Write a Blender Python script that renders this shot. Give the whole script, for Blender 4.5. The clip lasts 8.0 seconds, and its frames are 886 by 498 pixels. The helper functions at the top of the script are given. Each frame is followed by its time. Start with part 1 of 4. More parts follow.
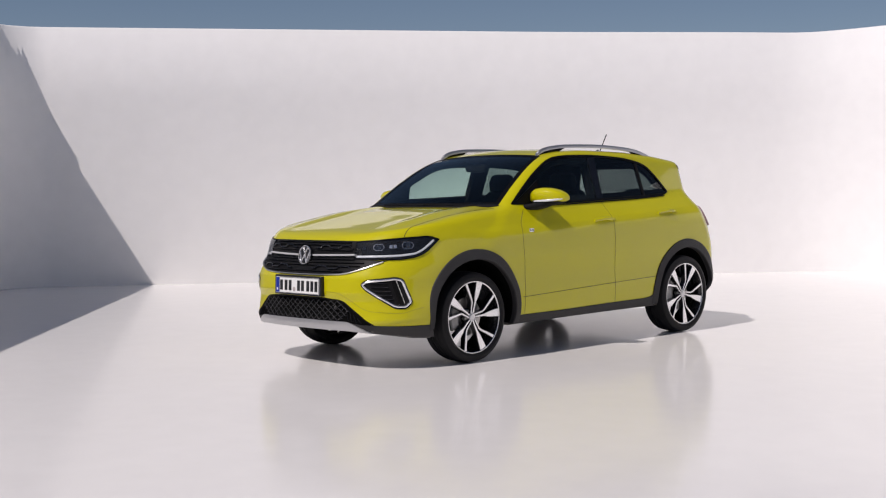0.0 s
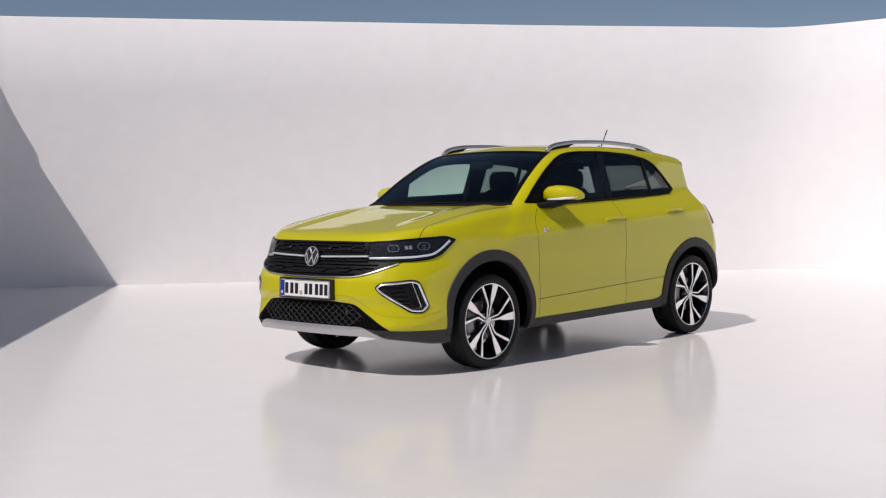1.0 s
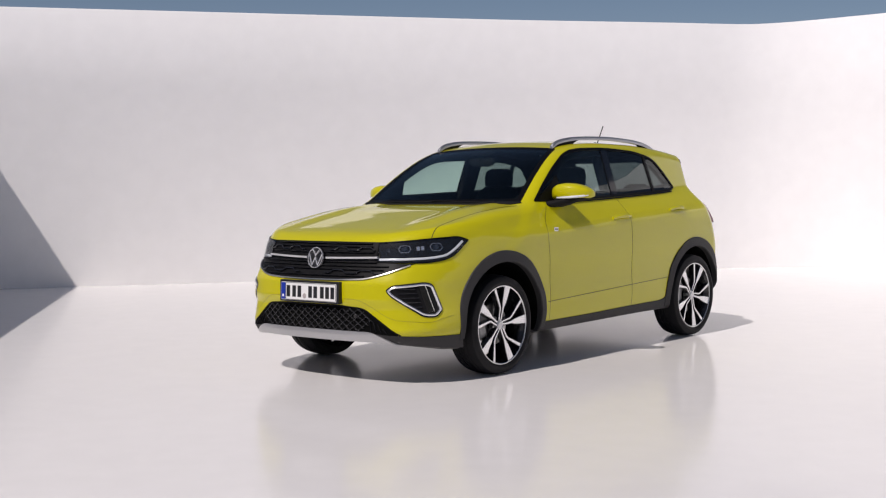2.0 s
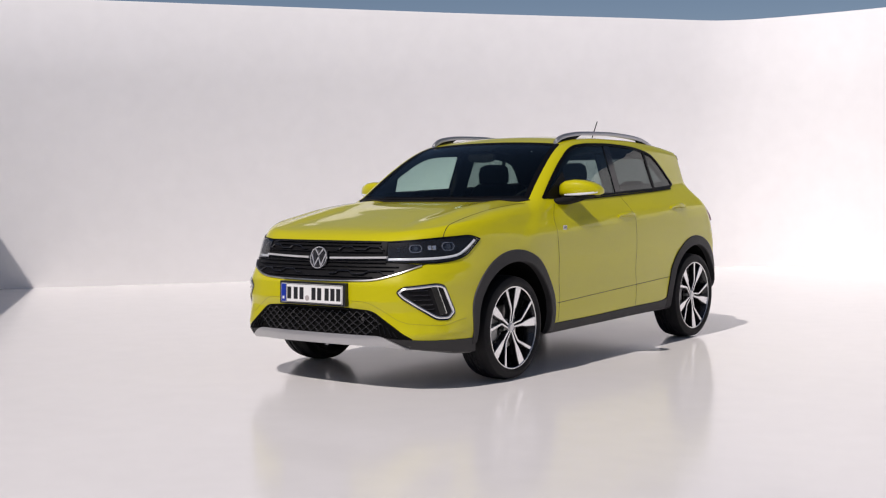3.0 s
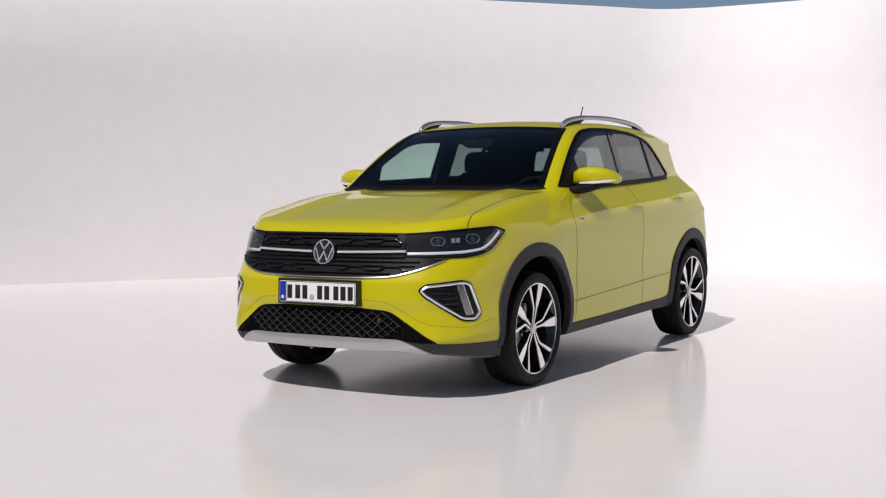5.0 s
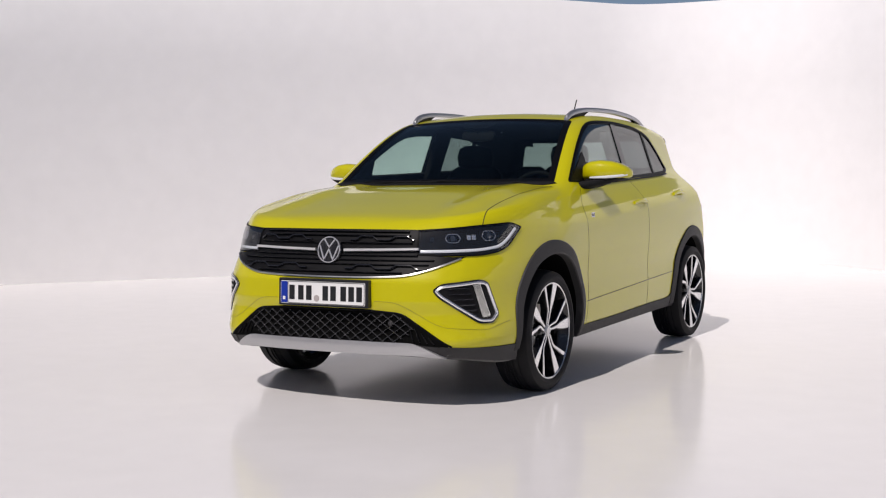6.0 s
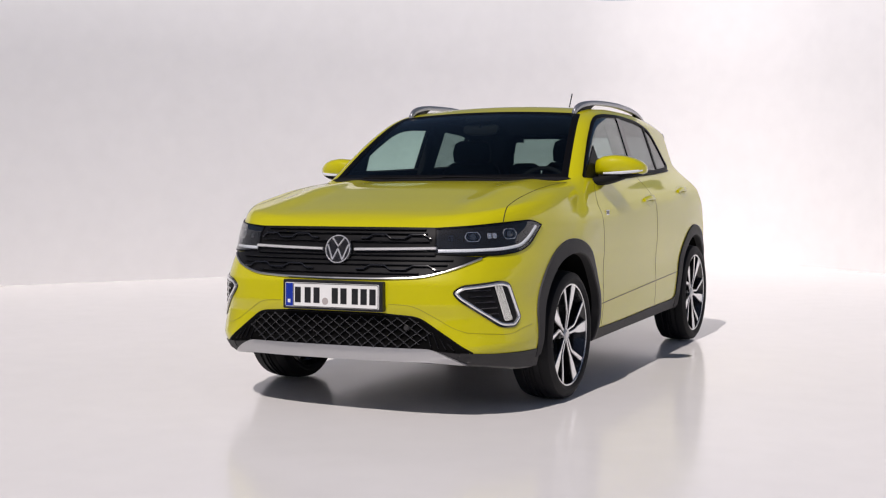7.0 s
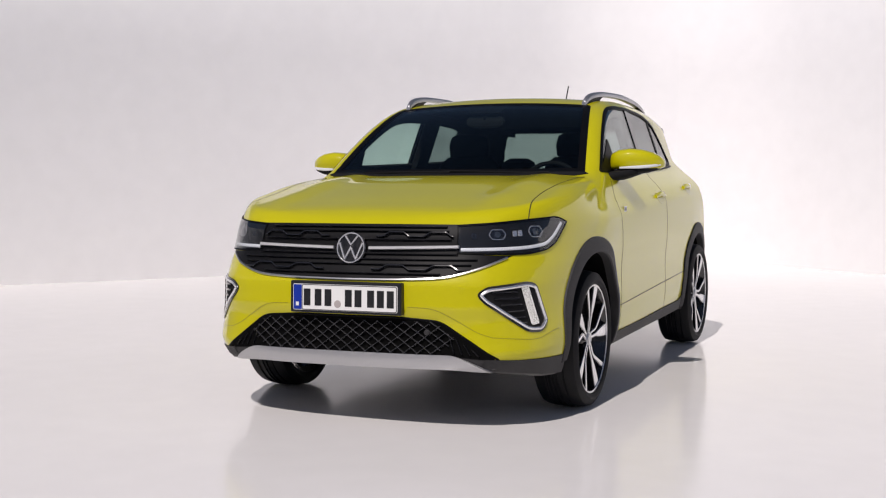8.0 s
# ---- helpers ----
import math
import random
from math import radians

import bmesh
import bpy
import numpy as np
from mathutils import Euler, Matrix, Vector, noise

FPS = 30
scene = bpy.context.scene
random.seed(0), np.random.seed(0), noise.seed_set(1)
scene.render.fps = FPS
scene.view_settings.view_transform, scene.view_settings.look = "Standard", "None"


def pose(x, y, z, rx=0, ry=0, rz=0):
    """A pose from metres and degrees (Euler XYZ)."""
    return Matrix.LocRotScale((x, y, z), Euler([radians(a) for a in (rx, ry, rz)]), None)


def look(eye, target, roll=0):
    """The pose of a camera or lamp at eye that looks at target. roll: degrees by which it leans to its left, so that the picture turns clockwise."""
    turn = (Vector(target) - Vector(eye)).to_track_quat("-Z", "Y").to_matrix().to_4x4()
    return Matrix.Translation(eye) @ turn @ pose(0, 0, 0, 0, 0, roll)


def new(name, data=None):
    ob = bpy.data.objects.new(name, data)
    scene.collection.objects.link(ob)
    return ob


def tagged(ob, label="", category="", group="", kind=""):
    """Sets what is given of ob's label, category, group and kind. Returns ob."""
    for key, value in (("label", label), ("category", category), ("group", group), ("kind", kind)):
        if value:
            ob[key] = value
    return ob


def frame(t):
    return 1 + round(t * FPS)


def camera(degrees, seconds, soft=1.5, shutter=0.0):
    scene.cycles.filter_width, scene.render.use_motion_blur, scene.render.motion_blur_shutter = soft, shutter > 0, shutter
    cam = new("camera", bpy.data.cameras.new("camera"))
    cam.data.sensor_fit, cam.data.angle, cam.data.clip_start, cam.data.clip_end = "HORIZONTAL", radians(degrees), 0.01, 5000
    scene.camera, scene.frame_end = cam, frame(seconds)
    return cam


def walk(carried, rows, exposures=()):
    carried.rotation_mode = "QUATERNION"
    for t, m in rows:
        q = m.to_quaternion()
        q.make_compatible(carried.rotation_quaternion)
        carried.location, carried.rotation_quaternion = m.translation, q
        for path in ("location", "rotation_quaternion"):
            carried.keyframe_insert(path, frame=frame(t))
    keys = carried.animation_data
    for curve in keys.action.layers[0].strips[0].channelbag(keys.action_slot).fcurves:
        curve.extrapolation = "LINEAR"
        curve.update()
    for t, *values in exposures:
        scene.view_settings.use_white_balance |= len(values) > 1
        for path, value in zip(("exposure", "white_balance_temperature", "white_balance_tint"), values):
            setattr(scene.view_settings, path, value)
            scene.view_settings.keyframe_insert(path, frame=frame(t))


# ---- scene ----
# ---- camera: a slow arc round the nose of the car ----
cam = camera(38.5, 8.0, soft=1.2)
PATH = [
    (0.0, (7.307, -6.416, 1.299), (2.9580, -2.2943, 0.9859), -0.58),
    (0.5, (6.940, -6.482, 1.314), (2.7107, -2.2389, 0.9837), -0.57),
    (1.0, (6.588, -6.535, 1.321), (2.4743, -2.1804, 0.9817), -0.54),
    (1.5, (6.249, -6.574, 1.323), (2.2569, -2.1083, 0.9759), -0.51),
    (3.0, (5.295, -6.607, 1.304), (1.6837, -1.8290, 0.9450), -0.37),
    (3.5, (4.992, -6.590, 1.292), (1.5072, -1.7195, 0.9251), -0.31),
    (4.0, (4.696, -6.558, 1.276), (1.3478, -1.5929, 0.9059), -0.26),
    (4.5, (4.406, -6.512, 1.258), (1.1868, -1.4626, 0.8836), -0.19),
    (6.0, (3.563, -6.300, 1.199), (0.7381, -1.0199, 0.8242), -0.00),
    (6.5, (3.292, -6.206, 1.179), (0.5992, -0.8571, 0.8079), 0.06),
    (7.0, (3.026, -6.104, 1.160), (0.4643, -0.6907, 0.7940), 0.12),
    (7.5, (2.765, -5.993, 1.144), (0.3341, -0.5199, 0.7760), 0.18),
    (8.0, (2.512, -5.877, 1.128), (0.2181, -0.3449, 0.7623), 0.24),
]
walk(cam, [(t, look(eye, target, roll)) for t, eye, target, roll in PATH], exposures=((0.0, -0.33, 6680, 16), (8.0, -0.35, 6680, 16)))


# ---- daylight ----
SUN_RUN = (0.035, 0.757)  # how far a shadow runs along x and y for one metre of height
world = bpy.data.worlds.new("sky")
scene.world = world
world.use_nodes = True
sky_nodes = world.node_tree.nodes
sky_nodes.clear()
sky = sky_nodes.new("ShaderNodeTexSky")
sky.sky_type = "NISHITA"
sky.sun_disc = False
sky.sun_elevation = math.atan2(1, math.hypot(*SUN_RUN))
sky.sun_rotation = math.atan2(-SUN_RUN[0], -SUN_RUN[1])
sky.altitude = 600
sky.air_density, sky.dust_density, sky.ozone_density = 0.8, 0.4, 1.0
sky_bg = sky_nodes.new("ShaderNodeBackground")
sky_bg.inputs["Strength"].default_value = 0.066
sky_out = sky_nodes.new("ShaderNodeOutputWorld")
world.node_tree.links.new(sky.outputs[0], sky_bg.inputs[0])
world.node_tree.links.new(sky_bg.outputs[0], sky_out.inputs[0])

sun_data = bpy.data.lights.new("sun", "SUN")
sun_data.energy, sun_data.angle, sun_data.color = 4.05, radians(0.53), (1.0, 0.965, 0.93)
sun = new("sun", sun_data)
sun.matrix_world = look((-SUN_RUN[0] * 20, -SUN_RUN[1] * 20, 20), (0, 0, 0))


# ---- materials ----
def material(name, color, rough=0.5, metal=0.0, coat=0.0, coat_rough=0.03, bump=0.0, bump_scale=200.0, mottle=0.0, mottle_scale=3.0,
             spec=0.5, glow=0.0, rough_mottle=0.0, flakes=0.0):
    m = bpy.data.materials.new(name)
    m.use_nodes = True
    nt = m.node_tree
    b = nt.nodes["Principled BSDF"]
    b.inputs["Base Color"].default_value = (*color, 1)
    b.inputs["Roughness"].default_value = rough
    b.inputs["Metallic"].default_value = metal
    b.inputs["Coat Weight"].default_value = coat
    b.inputs["Coat Roughness"].default_value = coat_rough
    b.inputs["Specular IOR Level"].default_value = spec
    if glow:
        b.inputs["Emission Color"].default_value = (*color, 1)
        b.inputs["Emission Strength"].default_value = glow
    if mottle or bump or rough_mottle or flakes:
        co = nt.nodes.new("ShaderNodeTexCoord")
    if mottle or rough_mottle:
        n1 = nt.nodes.new("ShaderNodeTexNoise")
        n1.inputs["Scale"].default_value, n1.inputs["Detail"].default_value = mottle_scale, 6
        nt.links.new(co.outputs["Object"], n1.inputs["Vector"])
        n2 = nt.nodes.new("ShaderNodeTexNoise")
        n2.inputs["Scale"].default_value, n2.inputs["Detail"].default_value = mottle_scale * 14, 4
        nt.links.new(co.outputs["Object"], n2.inputs["Vector"])
        mean = nt.nodes.new("ShaderNodeMath")
        mean.operation = "ADD"
        nt.links.new(n1.outputs["Fac"], mean.inputs[0])
        nt.links.new(n2.outputs["Fac"], mean.inputs[1])
    if mottle:
        span = nt.nodes.new("ShaderNodeMapRange")
        span.inputs["From Min"].default_value, span.inputs["From Max"].default_value = 0.7, 1.3
        span.inputs["To Min"].default_value, span.inputs["To Max"].default_value = 1 - mottle, 1 + mottle
        nt.links.new(mean.outputs[0], span.inputs["Value"])
        tint = nt.nodes.new("ShaderNodeVectorMath")
        tint.operation = "SCALE"
        tint.inputs[0].default_value = color
        nt.links.new(span.outputs[0], tint.inputs["Scale"])
        nt.links.new(tint.outputs[0], b.inputs["Base Color"])
    if rough_mottle:
        span = nt.nodes.new("ShaderNodeMapRange")
        span.inputs["From Min"].default_value, span.inputs["From Max"].default_value = 0.75, 1.25
        span.inputs["To Min"].default_value, span.inputs["To Max"].default_value = rough - rough_mottle, rough + rough_mottle
        nt.links.new(mean.outputs[0], span.inputs["Value"])
        nt.links.new(span.outputs[0], b.inputs["Roughness"])
    if bump:
        n3 = nt.nodes.new("ShaderNodeTexNoise")
        n3.inputs["Scale"].default_value, n3.inputs["Detail"].default_value = bump_scale, 3
        nt.links.new(co.outputs["Object"], n3.inputs["Vector"])
        bp = nt.nodes.new("ShaderNodeBump")
        bp.inputs["Strength"].default_value, bp.inputs["Distance"].default_value = bump, 0.002
        nt.links.new(n3.outputs["Fac"], bp.inputs["Height"])
        nt.links.new(bp.outputs[0], b.inputs["Normal"])
    return m


def glass(name, color, rough=0.0, least=0.04, power=5.0):
    """A thin pane: it lets tinted light straight through and mirrors at its face."""
    m = bpy.data.materials.new(name)
    m.use_nodes = True
    nt = m.node_tree
    nt.nodes.clear()
    out = nt.nodes.new("ShaderNodeOutputMaterial")
    clear = nt.nodes.new("ShaderNodeBsdfTransparent")
    clear.inputs["Color"].default_value = (*color, 1)
    shine = nt.nodes.new("ShaderNodeBsdfGlossy")
    shine.inputs["Roughness"].default_value = rough
    face = nt.nodes.new("ShaderNodeLayerWeight")
    face.inputs["Blend"].default_value = 0.5
    curve_up = nt.nodes.new("ShaderNodeMath")
    curve_up.operation = "POWER"
    curve_up.inputs[1].default_value = power
    nt.links.new(face.outputs["Facing"], curve_up.inputs[0])
    rim = nt.nodes.new("ShaderNodeMapRange")
    rim.inputs["To Min"].default_value, rim.inputs["To Max"].default_value = least, 1.0
    nt.links.new(curve_up.outputs[0], rim.inputs["Value"])
    mix = nt.nodes.new("ShaderNodeMixShader")
    nt.links.new(rim.outputs[0], mix.inputs[0])
    nt.links.new(clear.outputs[0], mix.inputs[1])
    nt.links.new(shine.outputs[0], mix.inputs[2])
    nt.links.new(mix.outputs[0], out.inputs[0])
    return m


PAINT = material("lime_paint", (0.53, 0.487, 0.002), 0.40, 0.0, 1.0, 0.035, spec=0.12, bump=0.012, bump_scale=900, mottle=0.012, mottle_scale=40)
PAINT.node_tree.nodes["Principled BSDF"].inputs["Coat IOR"].default_value = 1.46
FLOOR = material("floor_coating", (0.79, 0.774, 0.763), 0.15, mottle=0.02, mottle_scale=0.35, spec=0.14)
WALL = material("wall_paint", (0.865, 0.853, 0.846), 0.7, spec=0.2, mottle=0.022, mottle_scale=0.35, bump=0.05, bump_scale=60)
OUTSIDE = material("pale_gravel", (0.36, 0.34, 0.31), 0.9, mottle=0.2, mottle_scale=0.8, bump=0.6, bump_scale=30)
PLASTIC = material("grained_plastic", (0.032, 0.031, 0.032), 0.6, spec=0.3, bump=0.25, bump_scale=700, mottle=0.06, mottle_scale=8)
GLOSS_BLACK = material("gloss_black", (0.006, 0.006, 0.008), 0.12, coat=0.6)
MATT_BLACK = material("matt_black", (0.008, 0.008, 0.009), 0.8, spec=0.2, mottle=0.1, mottle_scale=5)
# dark joints between panels, also the painted shade of the door crease
GAP = material("gap_and_crease_shade", (0.045, 0.040, 0.008), 0.8)
RUBBER = material("tyre_rubber", (0.008, 0.008, 0.009), 0.7, spec=0.28, bump=0.2, bump_scale=300, mottle=0.12, mottle_scale=9)
BRIGHT_TRIM = material("bright_trim", (0.84, 0.84, 0.84), 0.30, 0.5, coat=0.5)
CHROME = material("chrome", (0.84, 0.84, 0.85), 0.22, 0.82)
RAIL_GREY = material("rail_grey", (0.44, 0.44, 0.46), 0.38, 0.85, mottle=0.02, mottle_scale=6)
SATIN = material("satin_silver", (0.55, 0.55, 0.56), 0.34, 1.0, mottle=0.02, mottle_scale=6)
SILVER_PAINT = material("silver_paint", (0.47, 0.47, 0.48), 0.36, 0.65, 0.3, mottle=0.02, mottle_scale=6, bump=0.03, bump_scale=800)
ALLOY = material("machined_alloy", (0.80, 0.80, 0.81), 0.24, 0.9, bump=0.02, bump_scale=900)
ALLOY_BLACK = material("black_alloy", (0.010, 0.010, 0.011), 0.2, coat=0.5)
STEEL = material("brake_steel", (0.42, 0.41, 0.40), 0.35, 1.0, mottle=0.06, mottle_scale=15)
CALIPER = material("cast_grey", (0.30, 0.30, 0.30), 0.5, 0.6)
UNDERBODY = material("underbody_grey", (0.12, 0.118, 0.115), 0.8, spec=0.2, mottle=0.2, mottle_scale=6)
SCREEN_GLASS = glass("screen_glass", (0.80, 0.905, 0.87), least=0.022)
SIDE_GLASS = glass("side_glass", (0.84, 0.91, 0.89), least=0.022)
DARK_GLASS = glass("dark_glass", (0.54, 0.58, 0.575), least=0.03)
LENS = glass("lamp_lens", (0.93, 0.94, 0.95), least=0.035, power=3.8)
MIRROR = material("mirror_silver", (0.9, 0.9, 0.9), 0.01, 1.0)
PILLAR_BLACK = material("pillar_black", (0.006, 0.006, 0.008), 0.08, spec=0.35)
FRAME_BLACK = material("frame_black", (0.004, 0.004, 0.005), 0.45, spec=0.06)
DEEP_BLACK = material("deep_black", (0.003, 0.003, 0.003), 0.8, spec=0.05)
SLAT_BLACK = material("slat_black", (0.004, 0.004, 0.005), 0.28, spec=0.35)
GRILLE_BLACK = material("grille_black", (0.006, 0.006, 0.007), 0.5, spec=0.15, mottle=0.1, mottle_scale=20)
WAVE_BLACK = material("wave_black", (0.016, 0.016, 0.018), 0.16, coat=0.8)
MESH_GREY = material("mesh_grey", (0.040, 0.040, 0.042), 0.22, coat=0.5)
# darker yellow that paints the shade along the bumper's folds
CREASE_SHADE = material("crease_shade", (0.30, 0.265, 0.002), 0.5)
LAMP_INNER = material("lamp_inner", (0.010, 0.010, 0.011), 0.6, spec=0.08, mottle=0.15, mottle_scale=12)
LAMP_WHITE = material("light_guide", (0.80, 0.82, 0.85), 0.25, coat=1.0)
RUNNING_LIGHT = material("running_light", (0.95, 0.95, 0.93), 0.3, glow=0.9)
PLATE_WHITE = material("plate_white", (0.78, 0.78, 0.77), 0.35)
PLATE_BLUE = material("plate_blue", (0.004, 0.028, 0.30), 0.35)
PLATE_BLACK = material("plate_black", (0.01, 0.01, 0.012), 0.4)
FABRIC = material("dark_fabric", (0.007, 0.007, 0.008), 0.95, spec=0.15, bump=0.4, bump_scale=500, mottle=0.1, mottle_scale=10)
# greyed red: the bright wall's reflection is mixed into the base colour
TAIL_PALED = material("tail_paled", (0.22, 0.13, 0.14), 0.15, coat=1.0)
LENS_DARK = material("lamp_glass_dark", (0.03, 0.035, 0.045), 0.04, coat=1.0)
SEAL_GREY = material("seal_grey", (0.40, 0.36, 0.35), 0.5)


# ---- shaping helpers ----
from mathutils.geometry import delaunay_2d_cdt


def mesh_of(name, verts, faces, mat, smooth=True):
    me = bpy.data.meshes.new(name)
    me.from_pydata([tuple(v) for v in verts], [], [tuple(f) for f in faces])
    me.materials.append(mat)
    if smooth:
        me.shade_smooth()
    return me


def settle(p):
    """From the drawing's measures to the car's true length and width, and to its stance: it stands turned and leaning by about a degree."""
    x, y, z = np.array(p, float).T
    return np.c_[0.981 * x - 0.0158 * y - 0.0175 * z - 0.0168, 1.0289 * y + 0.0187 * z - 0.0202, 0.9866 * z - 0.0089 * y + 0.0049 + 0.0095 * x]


def part(name, shape, mat, parent, label="", flip=False, smooth=True, bend=40, drawn=True):
    """One mesh object under a thing or a part. shape: (verts, faces). flip: mirrored to the other flank. drawn: in the car drawing's measures."""
    verts, faces = shape
    verts = np.array(verts, float)
    if flip:
        verts = verts * (-1, 1, 1)
        faces = [tuple(reversed(f)) for f in faces]
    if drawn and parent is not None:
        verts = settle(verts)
    me = mesh_of(name, verts, faces, mat, False)
    if smooth:
        me.shade_smooth()
        if bend:
            me.set_sharp_from_angle(angle=radians(bend))
    ob = new(name, me)
    if parent is not None:
        ob.parent = parent
        ob.matrix_parent_inverse = parent.matrix_basis.inverted() if parent.parent is None else (parent.parent.matrix_basis @ parent.matrix_parent_inverse).inverted()
    return tagged(ob, label)


def rounded(poly, r, n=4, closed=True):
    """A polygon with its corners rounded; r may be one number or one a corner."""
    out, m = [], len(poly)
    for i, p in enumerate(poly):
        rad = r[i] if hasattr(r, "__len__") else r
        p = np.array(p, float)
        if (not closed and i in (0, m - 1)) or rad <= 0:
            out.append(tuple(p))
            continue
        a, b = np.array(poly[i - 1], float) - p, np.array(poly[(i + 1) % m], float) - p
        la, lb = np.linalg.norm(a), np.linalg.norm(b)
        k = min(rad, la * 0.45, lb * 0.45)
        s, e = p + a / la * k, p + b / lb * k
        for t in np.linspace(0, 1, n + 1):
            out.append(tuple((1 - t) ** 2 * s + 2 * t * (1 - t) * p + t * t * e))
    return out


def dense(poly, step, closed=True):
    """More points along the sides of a polygon."""
    out = []
    m = len(poly)
    for i in range(m if closed else m - 1):
        a, b = np.array(poly[i], float), np.array(poly[(i + 1) % m], float)
        k = max(1, int(np.ceil(np.linalg.norm(b - a) / step)))
        out += [tuple(a + (b - a) * t / k) for t in range(k)]
    if not closed:
        out.append(tuple(poly[-1]))
    return out


def inset(poly, w):
    """A closed polygon moved inwards by w."""
    p = np.array(poly, float)
    area = np.sum(p[:, 0] * np.roll(p[:, 1], -1) - np.roll(p[:, 0], -1) * p[:, 1])
    d1 = p - np.roll(p, 1, 0)
    d2 = np.roll(p, -1, 0) - p
    n1 = np.c_[-d1[:, 1], d1[:, 0]] / np.maximum(np.linalg.norm(d1, axis=1, keepdims=True), 1e-9)
    n2 = np.c_[-d2[:, 1], d2[:, 0]] / np.maximum(np.linalg.norm(d2, axis=1, keepdims=True), 1e-9)
    n = n1 + n2
    n = n / np.maximum((n * n).sum(1, keepdims=True) / 2, 0.5)
    return [tuple(q) for q in p + n * w * np.sign(area)]


def contains(poly, a, b):
    """Which points (a, b) lie in a polygon."""
    p = np.array(poly, float)
    hit = np.zeros(np.shape(a), bool)
    for (x0, y0), (x1, y1) in zip(p, np.roll(p, -1, 0)):
        if y0 == y1:
            continue
        cross = (y0 > b) != (y1 > b)
        hit ^= cross & (a < (x1 - x0) * (b - y0) / (y1 - y0) + x0)
    return hit


def sheet(poly, place, out=0.002, thick=0.006, step=0.03, side=1):
    """A solid panel that follows the body: a polygon in a flat view, laid on by place()."""
    edge = dense(poly, step)
    p = np.array(edge)
    gx = np.arange(p[:, 0].min(), p[:, 0].max(), step)
    gy = np.arange(p[:, 1].min(), p[:, 1].max(), step)
    ga, gb = [g.ravel() for g in np.meshgrid(gx, gy)]
    keep = contains(inset(poly, step * 0.45), ga, gb)
    pts = [Vector(q) for q in edge] + [Vector(q) for q in np.c_[ga, gb][keep]]
    n = len(edge)
    v2, _, f2, *_ = delaunay_2d_cdt(pts, [], [list(range(n))], 1, 1e-6)
    v2 = np.array([tuple(v) for v in v2])
    top = place(v2, out)
    low = place(v2, out - thick)
    faces = [tuple(f) for f in f2]
    used = {}
    for f in faces:
        for a, b in zip(f, f[1:] + f[:1]):
            used[(a, b)] = used.get((a, b), 0) + 1
    # keep the faces turned outwards
    c = np.array([top[f[1]] - top[f[0]] for f in faces[:60]])
    d = np.array([top[f[2]] - top[f[0]] for f in faces[:60]])
    outward = np.array([top[f[0]] - low[f[0]] for f in faces[:60]])
    if np.sum(np.cross(c, d) * outward) < 0:
        faces = [f[::-1] for f in faces]
    rim = []
    for f in faces:
        for a, b in zip(f, f[1:] + f[:1]):
            if not ((a, b) in used and (b, a) in used):
                rim.append((a, b))
    m = len(top)
    solid = faces + [tuple(i + m for i in f[::-1]) for f in faces] + [(b, a, a + m, b + m) for a, b in rim]
    return np.r_[top, low], solid


def band(poly, width, place, out=0.003, thick=0.006, step=0.03, rise=0.0):
    """A closed frame that follows the body, from a polygon inwards by width; rise lifts its middle."""
    edge = dense(poly, step)
    rings = []
    for k, w in enumerate((0, 0.5, 1)):
        ring = np.array(inset(edge, width * w) if w else edge)
        rings.append(place(ring, out + (rise if k == 1 else 0)))
    rings.append(place(np.array(inset(edge, width)), out - thick))
    rings.append(place(np.array(edge), out - thick))
    return loop_rings(rings, True)


def loop_rings(rings, around=True):
    """Quads between rings of points with equal counts."""
    n, m = len(rings[0]), len(rings)
    verts = np.concatenate(rings)
    faces = []
    for k in range(m if around else m - 1):
        a, b = k * n, (k + 1) % m * n
        for i in range(n):
            j = (i + 1) % n
            faces.append((a + i, a + j, b + j, b + i))
    c = verts.mean(0)
    return verts, faces


def strip(path, width, height, up, closed=False, round_top=True):
    """A bar along a path; up: normals, one a point or one for all. It straddles the path, from its foot to height."""
    p = np.array(path, float)
    up = np.broadcast_to(np.array(up, float), p.shape)
    t = np.roll(p, -1, 0) - np.roll(p, 1, 0) if closed else np.gradient(p, axis=0)
    t = t / np.maximum(np.linalg.norm(t, axis=1, keepdims=True), 1e-9)
    s = np.cross(t, up)
    s = s / np.maximum(np.linalg.norm(s, axis=1, keepdims=True), 1e-9)
    w = np.broadcast_to(np.reshape(width, (-1, 1)) if hasattr(width, "__len__") else width, (len(p), 1)) / 2
    prof = ((-1, -0.4), (-1, 0.55), (-0.6, 1), (0.6, 1), (1, 0.55), (1, -0.4)) if round_top else ((-1, -0.4), (-1, 1), (1, 1), (1, -0.4))
    rings = [p + s * w * a + up * height * b for a, b in prof]
    n, m = len(p), len(rings)
    verts = np.concatenate(rings)
    faces = []
    for k in range(m):
        a, b = k * n, (k + 1) % m * n
        for i in range(n if closed else n - 1):
            j = (i + 1) % n
            faces.append((a + i, b + i, b + j, a + j))
    if not closed:
        faces.append(tuple(k * n for k in range(m))[::-1])
        faces.append(tuple(k * n + n - 1 for k in range(m)))
    return verts, faces


